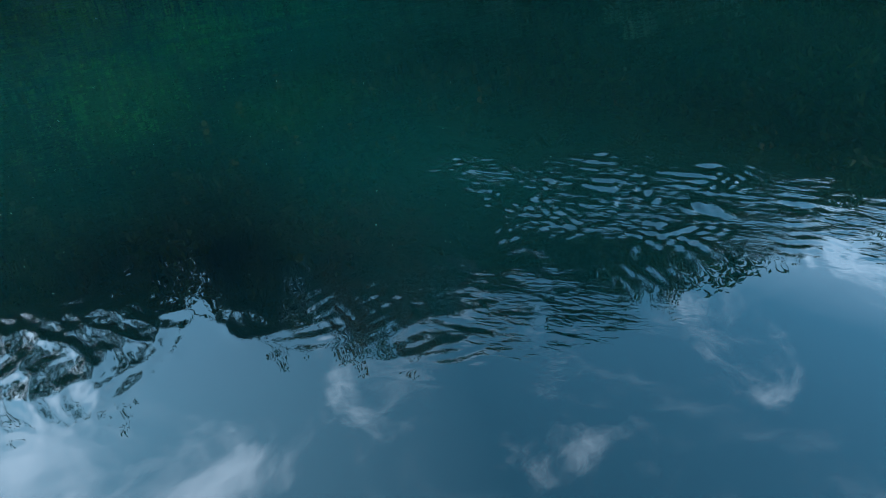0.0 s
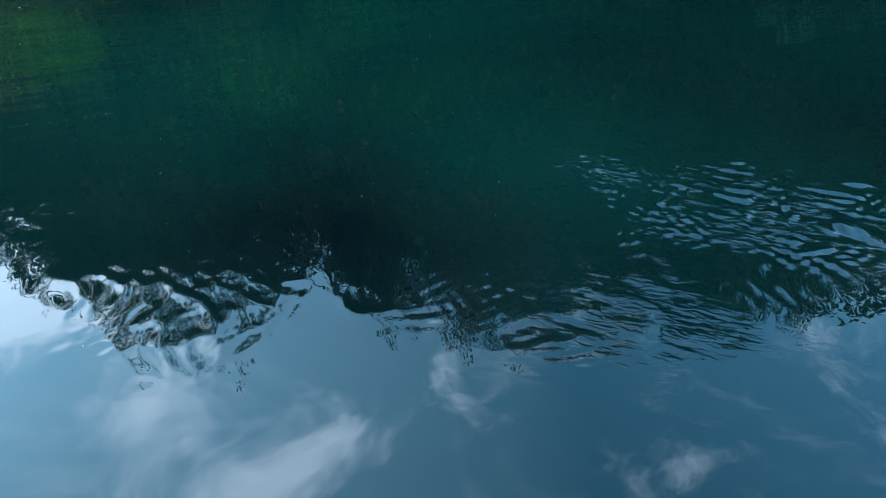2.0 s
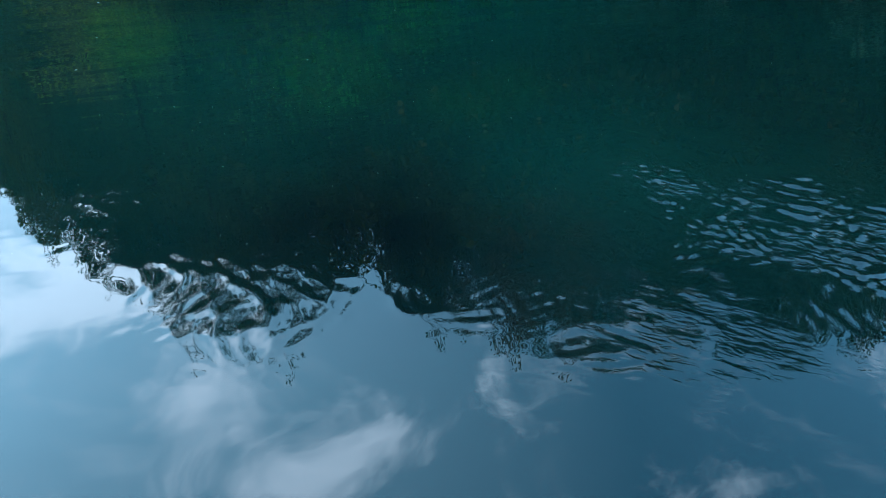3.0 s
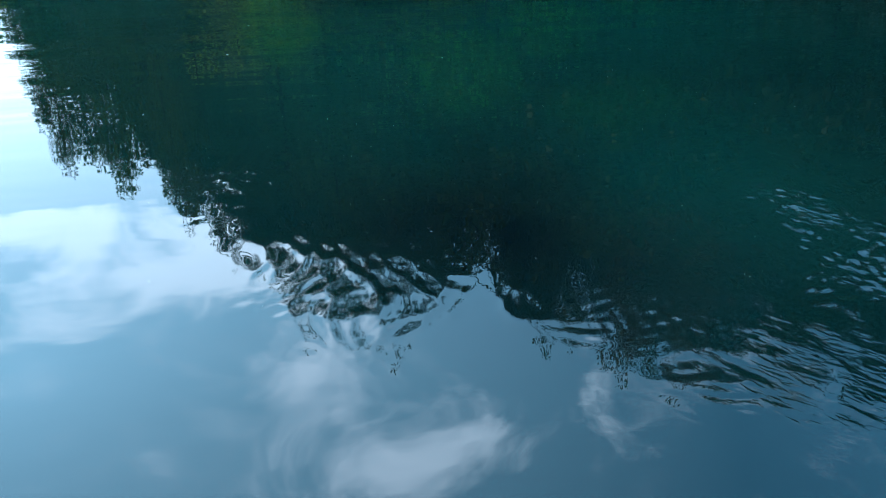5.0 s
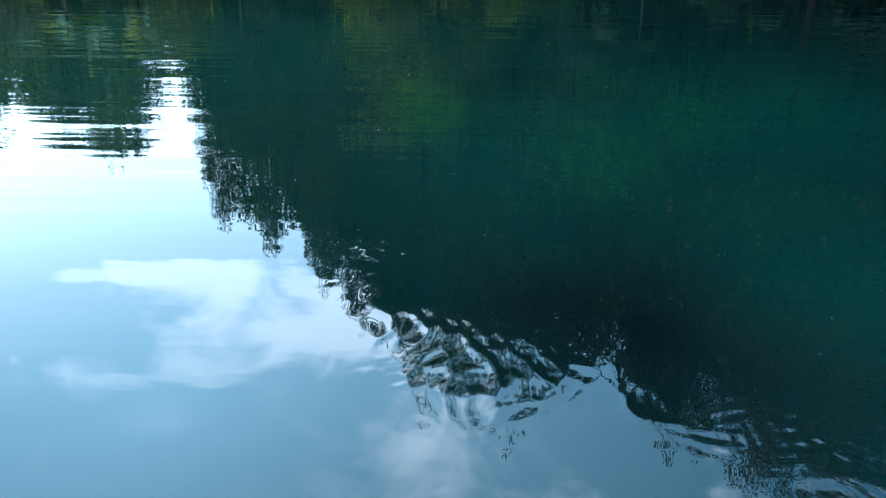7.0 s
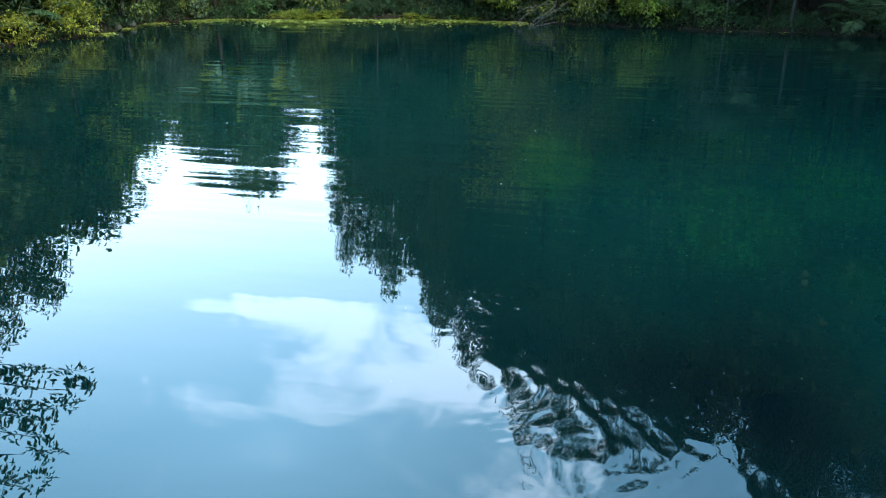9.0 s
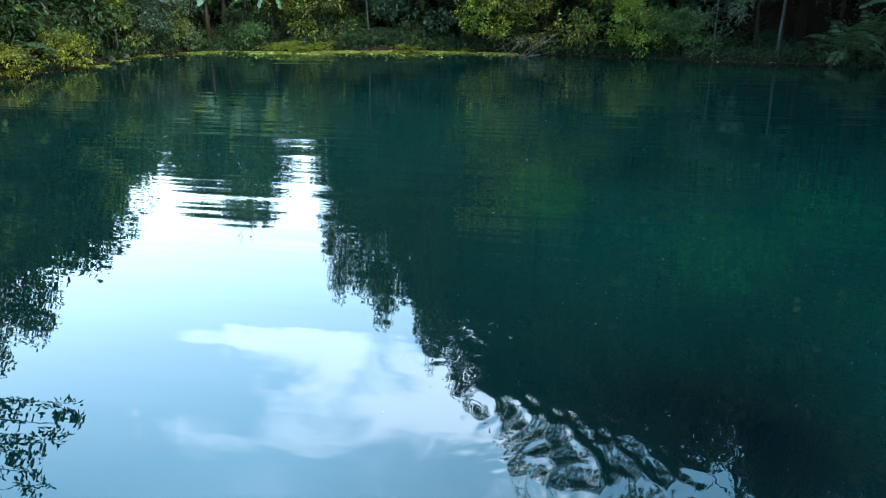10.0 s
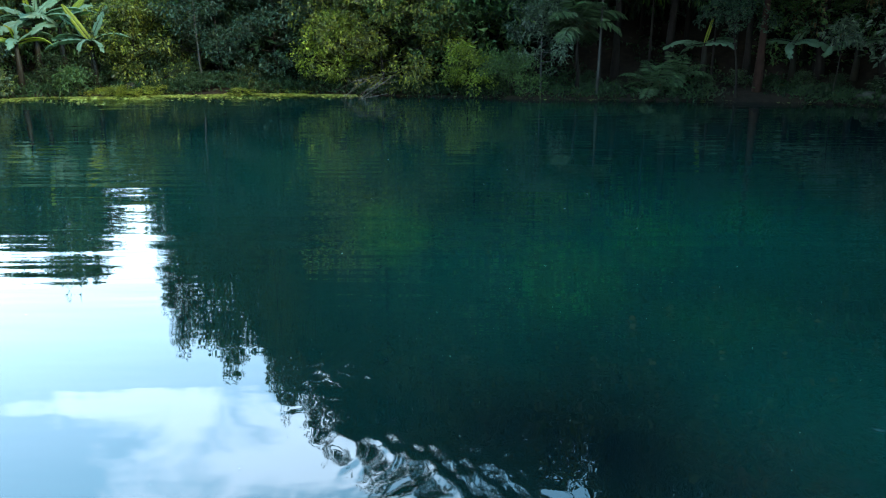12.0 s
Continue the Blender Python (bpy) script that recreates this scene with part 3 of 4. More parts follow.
# bearing, distance, mirrored elevation of the top, width, crown, leaves
SKYLINE = [
    (58, 30, 29, 1.0, 0, "dark"), (52.5, 31, 27, 1.0, 1, "mid"), (47.5, 32, 25.5, 0.9, 2, "olive"), (43.8, 33, 23.3, 0.7, 0, "mid"),
    (20.7, 41, 24.0, 0.42, 1, "dark"), (16.8, 41, 26.2, 0.45, 2, "mid"), (13.5, 40.5, 29.3, 0.42, 0, "mid"), (10.6, 41, 32.8, 0.42, 1, "dark"),
    (7.6, 40, 34.8, 0.4, 2, "dark"), (4.7, 38, 39.4, 0.55, 3, "dark"), (0.8, 37.5, 41.2, 0.6, 3, "mid"), (-3.6, 38, 41.6, 0.6, 3, "dark"), (-7.3, 38.5, 38.8, 0.4, 0, "dark"),
    (-11.4, 40, 34.8, 0.5, 1, "mid"), (-14.5, 40, 38.2, 0.42, 2, "dark"), (-17.4, 38.5, 40.8, 0.45, 0, "dark"), (-20.9, 39, 39.8, 0.5, 1, "mid"), (-25.2, 38.5, 41.4, 0.6, 2, "brown"),
    (-30, 38, 40.8, 0.6, 0, "brown"), (-35, 38, 41.0, 0.6, 1, "dark"), (-39.6, 38, 39.2, 0.55, 2, "mid"), (-44.5, 38, 39.0, 0.6, 0, "dark"), (-50, 38, 38.0, 0.6, 1, "mid"),
    (-54.3, 37.5, 35.6, 0.5, 2, "dark"), (-58.5, 37, 31.8, 0.5, 0, "mid"), (-63, 37, 28.6, 0.65, 1, "dark"), (-68, 36, 27.2, 0.9, 2, "mid"), (-74, 35, 25, 1.0, 1, "dark"), (-81, 33, 24, 1.1, 2, "mid")]
for az, dist, el, wide, kind, tone in SKYLINE:
    h = top_height(az, dist, el)
    ob = plant((TALL + [LACY])[kind], az, dist, h, PLANT, 24.2, wide * 24.2 / h * (0.75 if h > 16 else 0.5))
    dress(ob, CANOPY[tone])
    tagged(ob, f"tall {WORDS[tone]} rainforest tree on the wooded bank", "tree", "tall trees of the forest")
    if -78 < az < 17:
        less = 7.0 if kind == 3 else 5.0 if 6 < az < 15 else 3.6
        hb = top_height(az - 2.0, dist + 6.5, el - less)
        ob = plant(DEEP[kind % 2], az - 2.0, dist + 6.5, hb, PLANT, 24.2, 24.2 / hb * 0.85)
        tagged(ob, "tall dark green rainforest tree deep in the wood", "tree", "tall trees of the forest")
        hb = top_height(az + 0.8, dist + 12, el - 9)
        ob = plant(DEEP[(kind + 1) % 2], az + 0.8, dist + 12, hb, PLANT, 24.2, 24.2 / hb * 0.9)
        tagged(ob, "tall dark green rainforest tree deep in the wood", "tree", "tall trees of the forest")
# the second row closes the gaps between the crowns
for k in range(4, len(SKYLINE) - 1):
    (az, dist, el, wide, kind, tone), (az2, dist2, el2) = SKYLINE[k], SKYLINE[k + 1][:3]
    h = top_height((az + az2) / 2, dist + 3.0, min(el, el2) - (4.5 if kind == 3 else 0.9 if az < -10 else 0.3))
    ob = plant(SECOND[k % 2], (az + az2) / 2, dist + 3.0, h, PLANT, 24.2, 24.2 / h * 0.44)
    dress(ob, CANOPY["dark"])
    tagged(ob, "tall dark green rainforest tree on the wooded bank", "tree", "tall trees of the forest")

LOW = [(40.5, 36, 18.6, "mid"), (38.2, 39, 16.4, "olive"), (35.6, 43, 14.0, "mid"), (32.0, 43, 15.0, "mid"), (30.0, 43, 16.6, "dark"), (27.8, 42.5, 18.2, "mid"), (26.0, 44, 16.5, "dark"), (25.6, 43.5, 15.0, "dark"),
       (22.6, 45, 11.8, "mid"), (19.6, 42, 18, "dark"), (33, 47, 11.6, "dark"), (24, 48, 12.2, "dark"), (27, 47, 11, "dark"), (30, 47, 11.4, "dark"), (35.5, 46, 11.6, "mid"), (20.8, 46, 11, "dark"),
       (7.4, 37.2, 19.6, "gold"), (3.2, 37, 19, "olive"), (-2.5, 36.5, 17, "mid"), (18.6, 42.5, 19.5, "dark"), (-36, 33.6, 18.5, "grey"), (-33.6, 34.6, 16, "grey"), (-50.5, 32, 16, "grey"), (-53, 32, 14, "grey"), (39, 34, 19.5, "dark"), (-26, 38, 16, "mid")]
for az, dist, el, tone in LOW:
    h = top_height(az, dist, el)
    ob = plant(SMALL[int(az) % 3], az, dist, h, PLANT, 8.1, 8.1 / h * (0.7 if 18 < az < 36 and el > 12 else 0.95))
    dress(ob, LEAF[tone])
    tagged(ob, f"low {WORDS[tone]} broadleaf tree on the bank", "tree", "low trees of the forest")
    if 26.5 < az < 41 and el > 13:
        ob = plant(FILL[int(az) % 2], az - 0.6, dist + 3, top_height(az, dist + 3, el - 1.2), PLANT, 8.1, 0.6)
        dress(ob, CANOPY["dark"])
        tagged(ob, "low dark green broadleaf tree behind the bank", "tree", "low trees of the forest")

az = 62.0
while az > -85:
    d = shore_dist(az)
    for row, (back, lo, hi) in enumerate(((2.6, 4.0, 5.6), (4.8, 6.0, 8.5), (8.0, 7.0, 9.0))):
        if (-36 < az < -10 and row < 2) or (-8 < az < 4.5 and row == 0) or (19.5 < az < 22.5 and row > 0) or (23 < az < 35 and row == 0):
            continue
        tone = ("dark", "blue", "mid", "dark", "olive")[int(PLANT.integers(5))]
        if az > 17:
            tone = ("olive", "mid", "gold", "mid", "dark")[int(PLANT.integers(5))]
        proto = SMALL[int(PLANT.integers(3))] if row == 0 else FILL[int(PLANT.integers(2))]
        ob = plant(proto, az + PLANT.uniform(-1.5, 1.5), d + back + PLANT.uniform(0, 1.5), min(PLANT.uniform(lo, hi), (4.0 if 19 < az < 26 else 5.0) if 19 < az < 41 else 99), PLANT, 8.1)
        # right of -9 the bank's shade is put into darker leaves
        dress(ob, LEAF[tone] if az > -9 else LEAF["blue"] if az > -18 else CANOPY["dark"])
        tagged(ob, f"{WORDS[tone if az > -9 else 'blue' if az > -18 else 'dark']} understory tree with leaves down to the bank", "tree", "understory trees")
    az -= 3.6

# spreading trees that lean out and roof the water's edge
OVER = [make_tree("spreading_tree", 81 + k, 12, 7.0, 0.4, 28, 0.5, 27, CANOPY["dark"], BARK, gap=1.15) for k in range(2)]
for k, g in enumerate((-12.5, -16.5, -21.5, -26.5, -31.6, -37, -43)):
    ob = plant(OVER[k % 2], g, shore_dist(g) + 3.2, 12.5 + 1.5 * math.sin(k * 2.1), PLANT, 12.0, 1.12)
    tagged(ob, "spreading dark tree that roofs the water's edge", "tree", "spreading trees over the edge")

for k, (g, el) in enumerate(((-7.0, 22), (-11.5, 23.5), (-15.0, 22), (-19.5, 20))):
    d = shore_dist(g) + 3.0
    h = top_height(g, d, el)
    ob = plant(OVER[k % 2], g, d, h, PLANT, 12.4, 0.5)
    dress(ob, LEAF["lime" if k < 3 else "mid"])
    tagged(ob, "light green tree with a high crown at the water", "tree", "light trees over the edge")

# unseen trees added behind the viewpoint, to keep low sky light off the banks
for k, g in enumerate(range(116, 250, 17)):
    ob = plant(DEEP[k % 2], g, shore_dist(g) + 7 + 2 * (k % 2), 21 + 3 * math.sin(k * 1.7), PLANT, 24.2, 1.2)
    tagged(ob, "tall dark green tree added unseen on the near bank to block sky light", "tree", "tall trees of the near bank")

az = 48.0
while az > -60:
    d = shore_dist(az)
    tone = ("mid", "dark", "olive", "blue")[int(PLANT.integers(4))]
    # right bank and banana stretch: shade put into a darker leaf colour
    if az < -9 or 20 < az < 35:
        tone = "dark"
    if -9.0 < az < 5.0:   # a dark hollow under the hanging bush
        az -= 2.1
        continue
    ob = plant(SHRUB[int(PLANT.integers(3))], az, d + PLANT.uniform(0.9, 2.0), PLANT.uniform(0.9, 2.3) * (0.45 if az < -12 else 0.7 if az < -9 else 0.7 if 20 < az < 35 else 0.5 if 8 < az < 20 else 1), PLANT, 2.0)
    dress(ob, LEAF[tone])
    tagged(ob, f"leafy {WORDS[tone]} bush on the pond's bank", "bush", "bushes along the bank")
    az -= 2.1


def undergrowth():
    """Herbs and seedlings over the forest floor, leaf by leaf."""
    rng = np.random.default_rng(77)
    g, back = rng.uniform(-62, 62, 70000), rng.exponential(3.2, 70000)
    bearings = np.arange(-62, 63, 1.0)
    dist = np.interp(g, bearings, [shore_dist(v) for v in bearings]) - 0.1 + back
    x, y = -np.sin(np.radians(g)) * dist, np.cos(np.radians(g)) * dist
    keep = (back < 18) & (np.sin(x * 1.3) + np.cos(y * 1.1 + x) + rng.normal(size=len(x)) * 0.7 > np.where((g < -9) & (back > 1.0), 0.7, np.where(g < -9, 0.2, -1.1)))
    x, y = x[keep], y[keep]
    n = len(x)
    base = np.stack([x, y, ground_height(x, y) + rng.uniform(0, 0.25, n)], 1)
    along = rng.normal(size=(n, 3)) + np.array([0, 0, 0.8])
    v, f = leaves(base, along, rng.uniform(0.09, 0.28, n), rng, 0.4, 0.1, 0.3)
    tagged(new("undergrowth", mesh_of("undergrowth", v, f, LEAF["dark"])), "dark green herbs and seedlings on the forest floor", "undergrowth", kind="stuff")


undergrowth()


# ---- single plants of the bank ----
def blade(verts, faces, rng, length, width, rise, bend, tears=0.5, segs=20):
    """An arching leaf along +x from the origin, folded at its midrib, its edges torn."""
    px, pz, ang = 0.0, 0.0, rise
    rows = []
    for k in range(segs + 1):
        u = k / segs
        w = width * 0.5 * (math.sin(math.pi * min(1, 0.06 + u * 0.92)) ** 0.38)
        torn = [1 - tears * (rng.uniform(0.45, 0.75) if rng.uniform() < 0.28 and 0.1 < u < 0.97 else max(0, rng.normal() * 0.1)) for q in range(2)]
        rows.append((px, pz, w * torn[0], w * torn[1], ang))
        px += length / segs * math.cos(ang)
        pz += length / segs * math.sin(ang)
        ang -= bend / segs * (0.5 + u)
    o = len(verts)
    for x, z, wl, wr, g in rows:
        dz = 0.34
        verts += [(x, wl, z - wl * dz), (x - 0.02, wl * 0.5, z + wl * 0.08), (x, 0, z), (x - 0.02, -wr * 0.5, z + wr * 0.08), (x, -wr, z - wr * dz)]
    for k in range(segs):
        for j in range(4):
            i0 = o + k * 5 + j
            faces.append((i0, i0 + 1, i0 + 6, i0 + 5))
    return rows


def banana_plant(az, dist, stem, specs, label, seed):
    """stem: height; specs: (heading, length, rise in degrees, bend in degrees, young)."""
    rng = np.random.default_rng(seed)
    root = new("banana_plant")
    x, y, z = at(az, dist)
    root.matrix_world = pose(x, y, z)
    v, f = [], []
    tube(v, f, [(0, 0, -0.2), (0.03, 0.02, stem * 0.5), (0.0, 0.05, stem)], [0.17, 0.13, 0.08], 9)
    part("stem", mesh_of("banana_stem", v, f, STEM, True), root)
    for head, length, rise, bend, young in specs:
        v, f = [], []
        rows = blade(v, f, rng, length, length * (0.16 if young else 0.25), radians(rise), radians(bend), 0.2 if young else 0.9)
        leaf = part("leaf", mesh_of("banana_leaf", v, f, BANANA_YOUNG if young else BANANA), root, "bright young yellow-green leaf" if young else "")
        leaf.matrix_basis = pose(0, 0.05, stem - 0.05, 0, 0, head) @ pose(0, 0, 0, rng.choice([-1, 1]) * rng.uniform(15, 45))
        rv, rf = [], []
        tube(rv, rf, [(r[0], 0, r[1] - 0.012) for r in rows], [0.026 * (1 - 0.045 * k) for k in range(len(rows))], 5)
        part("midrib", mesh_of("banana_midrib", rv, rf, STEM, True), leaf)
    return tagged(root, label, "banana plant", "banana plants on the bank")


BIG = "banana plant with broad torn blue-green leaves on the bank"
banana_plant(24.6, shore_dist(24.6) + 1.2, 2.2, [(205, 2.1, 12, 60, 0), (185, 1.9, 32, 75, 0), (-12, 2.1, 28, 60, 0), (-40, 1.6, 8, 70, 0), (60, 1.8, 78, 15, 0), (120, 1.9, 86, 8, 1), (230, 1.7, 70, 25, 0), (95, 1.7, 30, 80, 0), (262, 1.5, 15, 90, 0)], BIG, 1)
banana_plant(27.9, shore_dist(27.9) + 1.9, 3.0, [(10, 2.2, 35, 50, 0), (-8, 2.0, 22, 40, 0), (190, 1.9, 45, 75, 0), (215, 1.8, 30, 90, 0), (80, 1.9, 60, 60, 0), (280, 1.9, 50, 70, 0), (330, 1.7, 82, 8, 1), (150, 1.6, 70, 25, 0), (262, 2.2, 10, 95, 0), (240, 2.0, 0, 80, 0)], BIG, 2)
banana_plant(29.1, shore_dist(29.1) + 0.8, 2.1, [(-8, 2.0, 28, 80, 1), (188, 2.0, 30, 85, 1), (40, 1.8, 45, 90, 0), (230, 1.8, 35, 100, 1), (290, 1.8, 30, 100, 0), (262, 1.6, 60, 60, 1)], "banana plant with drooping yellowed leaves by the water", 3)
banana_plant(33.4, shore_dist(33.4) + 2.0, 3.1, [(0, 2.0, 35, 70, 0), (30, 1.9, 45, 80, 0), (170, 1.9, 30, 75, 0), (205, 2.0, 40, 70, 0), (270, 1.9, 50, 90, 0), (100, 1.8, 70, 30, 0)], BIG, 4)
banana_plant(26.4, shore_dist(26.4) + 2.2, 2.7, [(110, 1.8, 84, 8, 1), (250, 1.7, 20, 95, 0), (0, 2.0, 45, 70, 0), (60, 1.9, 60, 60, 0), (170, 2.0, 40, 75, 0), (230, 2.0, 45, 80, 0), (300, 1.9, 50, 90, 0)], BIG, 5)
banana_plant(-18.8, 36.6, 1.5, [(170, 1.9, 15, 60, 0), (200, 1.7, 0, 50, 0), (20, 1.9, 25, 60, 0), (100, 1.2, 84, 6, 1), (-30, 1.5, 20, 80, 0)], "banana plant with one erect yellow leaf under dark trees", 6)
banana_plant(-24.6, 37.0, 1.7, [(180, 1.8, 20, 80, 0), (0, 1.9, 15, 70, 0), (230, 1.7, 10, 100, 0), (310, 1.7, 20, 110, 0), (60, 1.7, 60, 40, 0)], "shaded banana plant with hanging dull green leaves", 7)
banana_plant(-28.4, 37.4, 1.6, [(200, 1.8, 10, 90, 0), (150, 1.6, 40, 60, 0), (-20, 1.8, 25, 90, 0), (280, 1.6, 10, 100, 0)], "shaded banana plant with hanging dull green leaves", 8)


def frond_mesh(seed, length, rise, bend, leaflet, pairs=22):
    rng = np.random.default_rng(seed)
    v, f, pts = [], [], []
    p, ang = Vector((0, 0, 0)), radians(rise)
    for k in range(13):
        pts.append(p.copy())
        p = p + Vector((math.cos(ang), 0, math.sin(ang))) * length / 12
        ang -= radians(bend) / 12 * (0.5 + k / 12)
    tube(v, f, pts, [0.02 * (1 - 0.07 * k) for k in range(13)], 5)
    base, along, size = [], [], []
    for k in range(pairs):
        u = 0.12 + 0.86 * k / pairs
        i = min(int(u * 12), 11)
        q = pts[i].lerp(pts[i + 1], u * 12 - i)
        d = (pts[i + 1] - pts[i]).normalized()
        for side in (1, -1):
            base.append(q)
            along.append(d * 0.55 + Vector((0, side, -0.35 + rng.normal() * 0.1)))
            size.append(leaflet * math.sin(math.pi * min(1, 0.2 + 0.78 * u)) * rng.uniform(0.85, 1.1))
    lv, lf = leaves(np.array(base), np.array(along), np.array(size), rng, 0.24, 0.03, 0.12)
    o = len(v)
    return mesh_of("frond", [tuple(q) for q in v] + [tuple(q) for q in lv], f + [tuple(o + k for k in t) for t in lf], FROND)


def frond_plant(name, az, dist, trunk, fronds, length, leaflet, label, category, seed, bark, thick=0.075, bend=120):
    rng = np.random.default_rng(seed)
    root = new(name)
    x, y, z = at(az, dist)
    root.matrix_world = pose(x, y, z)
    if trunk > 0.3:
        v, f = [], []
        tube(v, f, [(0, 0, -0.3), (0.03, 0, trunk * 0.3), (-0.06, 0.02, trunk * 0.65), (0, 0, trunk)], [thick * 1.5, thick, thick * 0.9, thick * 0.85], 9)
        part("trunk", mesh_of(name + "_trunk", v, f, bark, True), root)
    kinds = [frond_mesh(seed * 7 + k, length, r, b, leaflet) for k, (r, b) in enumerate(((50, bend), (30, bend), (70, bend * 0.9), (10, bend * 0.8)))]
    for k in range(fronds):
        fr = part("frond", kinds[k % 4], root)
        fr.matrix_basis = pose(0, 0, trunk, 0, 0, k * 137.5 + rng.uniform(-15, 15)) @ Matrix.Scale(rng.uniform(0.8, 1.1), 4)
    return tagged(root, label, category)


frond_plant("palm_tree", -10.0, shore_dist(-10.0) + 0.9, 2.7, 13, 2.3, 0.85, "slim palm with broad drooping blue-green fronds", "palm", 1, BARK)
frond_plant("fern", -15.6, shore_dist(-15.6) + 0.5, 0.25, 9, 1.9, 0.5, "large green fern arching over the water's edge", "fern", 2, BARK, bend=95)
frond_plant("fern", -17.2, shore_dist(-17.2) + 1.6, 0.5, 8, 1.8, 0.5, "large dull green fern in the shade", "fern", 3, BARK, bend=95)
frond_plant("fern", 40.4, shore_dist(40.4) + 1.2, 0.5, 12, 1.9, 0.42, "large green fern on the low bank", "fern", 4, BARK, bend=110)
frond_plant("fern", 41.6, shore_dist(41.6) + 0.5, 0.4, 10, 1.6, 0.4, "large green fern on the low bank", "fern", 5, BARK, bend=110)
frond_plant("palm_tree", -31.5, shore_dist(-31.5) + 1.2, 2.4, 11, 2.2, 0.6, "dark palm with hanging fronds in the shade", "palm", 6, BARK)


def special_tree(az, dist, seed, H, spread, base, limbs, leaf, density, tone, bark, label, slim=1.0, lean=0.04, name="tree", category="tree", **more):
    ob = make_tree(name, seed, H, spread, base, limbs, leaf, density, LEAF[tone], bark, lean=lean, slim=slim, **more)
    x, y, z = at(az, dist)
    ob.matrix_world = pose(x, y, z)
    return tagged(ob, label, category)


special_tree(-22.5, 35.2, 51, 17, 3.6, 0.42, 18, 0.4, 90, "dark", BARK_RED, "tall tree with a straight reddish-brown trunk at the water", 0.8, 0.0, sway=0.002)
special_tree(-11.5, shore_dist(-11.5) + 0.4, 50, 9, 1.8, 0.5, 10, 0.26, 150, "dark", BARK_GREY, "slender tree with a straight grey stem", 0.5, 0.01, sway=0.003)
special_tree(-21.1, shore_dist(-21.1) + 0.3, 52, 4.4, 1.3, 0.6, 8, 0.16, 420, "blue", BARK, "small crooked tree with a dim grey stem", 0.8, 0.16)
special_tree(17.6, shore_dist(17.6) + 1.6, 53, 9, 2.0, 0.55, 10, 0.25, 170, "dark", BARK_PALE, "slender tree with a pale bare stem", 0.45, 0.06)
special_tree(-7.4, shore_dist(-7.4) + 0.6, 54, 4.2, 1.3, 0.32, 12, 0.17, 420, "grey", BARK_PALE, "small tree with silvery green leaves and a thin pale stem", 0.6, 0.05)
special_tree(36.6, shore_dist(36.6) + 1.4, 55, 6.5, 1.6, 0.3, 12, 0.22, 170, "yellow", BARK, "slender yellow-green tree on the low bank", 0.6, 0.05)
special_tree(35.2, shore_dist(35.2) + 1.0, 56, 6.0, 1.4, 0.45, 9, 0.22, 170, "mid", BARK_PALE, "slender mid-green tree on the low bank", 0.6, 0.05)
special_tree(34.3, shore_dist(34.3) + 1.8, 57, 5.5, 1.4, 0.5, 9, 0.22, 170, "grey", BARK, "slender silvery green tree on the low bank", 0.55, 0.05)
special_tree(4.6, shore_dist(4.6) + 1.0, 58, 5.6, 3.0, 0.04, 26, 0.19, 330, "gold", BARK, "big golden green bush hanging over the water", 0.9, 0.05, "bush", "bush")
special_tree(7.3, shore_dist(7.3) + 0.5, 59, 3.6, 1.9, 0.05, 18, 0.16, 420, "yellow", BARK, "yellow-green bush hanging over the water", 0.7, 0.08, "bush", "bush")
special_tree(1.4, shore_dist(1.4) + 1.4, 60, 4.8, 2.2, 0.5, 18, 0.26, 190, "mid", BARK, "mid-green bush with large leaves over the water", 0.7, 0.05, "bush", "bush")
special_tree(-1.9, shore_dist(-1.9) + 0.3, 61, 2.2, 1.05, 0.03, 18, 0.16, 620, "yellow", BARK, "bright yellow-green bush at the water's edge", 0.7, 0.08, "bush", "bush")
special_tree(-5.2, shore_dist(-5.2) + 0.3, 62, 1.7, 1.2, 0.03, 16, 0.12, 700, "mid", BARK, "round mid-green bush at the water's edge", 0.7, 0.05, "bush", "bush")
special_tree(12.5, shore_dist(12.5) + 1.8, 63, 7.0, 2.6, 0.04, 24, 0.17, 330, "blue", BARK, "dark tree draped with small blue-green leaves", 0.8, 0.04)
special_tree(16.3, shore_dist(16.3) + 2.2, 64, 6.5, 2.4, 0.04, 22, 0.17, 330, "blue", BARK, "dark tree draped with small blue-green leaves", 0.8, 0.04)
special_tree(21.8, shore_dist(21.8) + 1.8, 65, 4.2, 1.9, 0.04, 18, 0.18, 330, "gold", BARK, "golden green tree behind the floating mat", 0.8, 0.04)
for g in (15.6, 17.3, 18.4):
    special_tree(g, shore_dist(g) + 0.6, 44 + int(g), 0.6, 0.7, 0.03, 12, 0.12, 420, "dark", BARK, "low leafy bush behind the floating weed", 0.6, 0.05, "bush", "bush")
special_tree(38.6, shore_dist(38.6) + 0.3, 66, 1.15, 1.0, 0.03, 16, 0.13, 620, "yellow", BARK, "low yellow-green bush on the jutting bank", 0.7, 0.05, "bush", "bush")
special_tree(41.9, shore_dist(41.9) + 0.1, 67, 0.9, 0.8, 0.03, 12, 0.12, 800, "yellow", BARK, "low yellow-green bush at the water's edge", 0.7, 0.05, "bush", "bush")
special_tree(32.6, shore_dist(32.6) + 1.0, 68, 2.8, 1.6, 0.03, 18, 0.14, 480, "grey", BARK, "bush with small silvery green leaves", 0.7, 0.05, "bush", "bush")
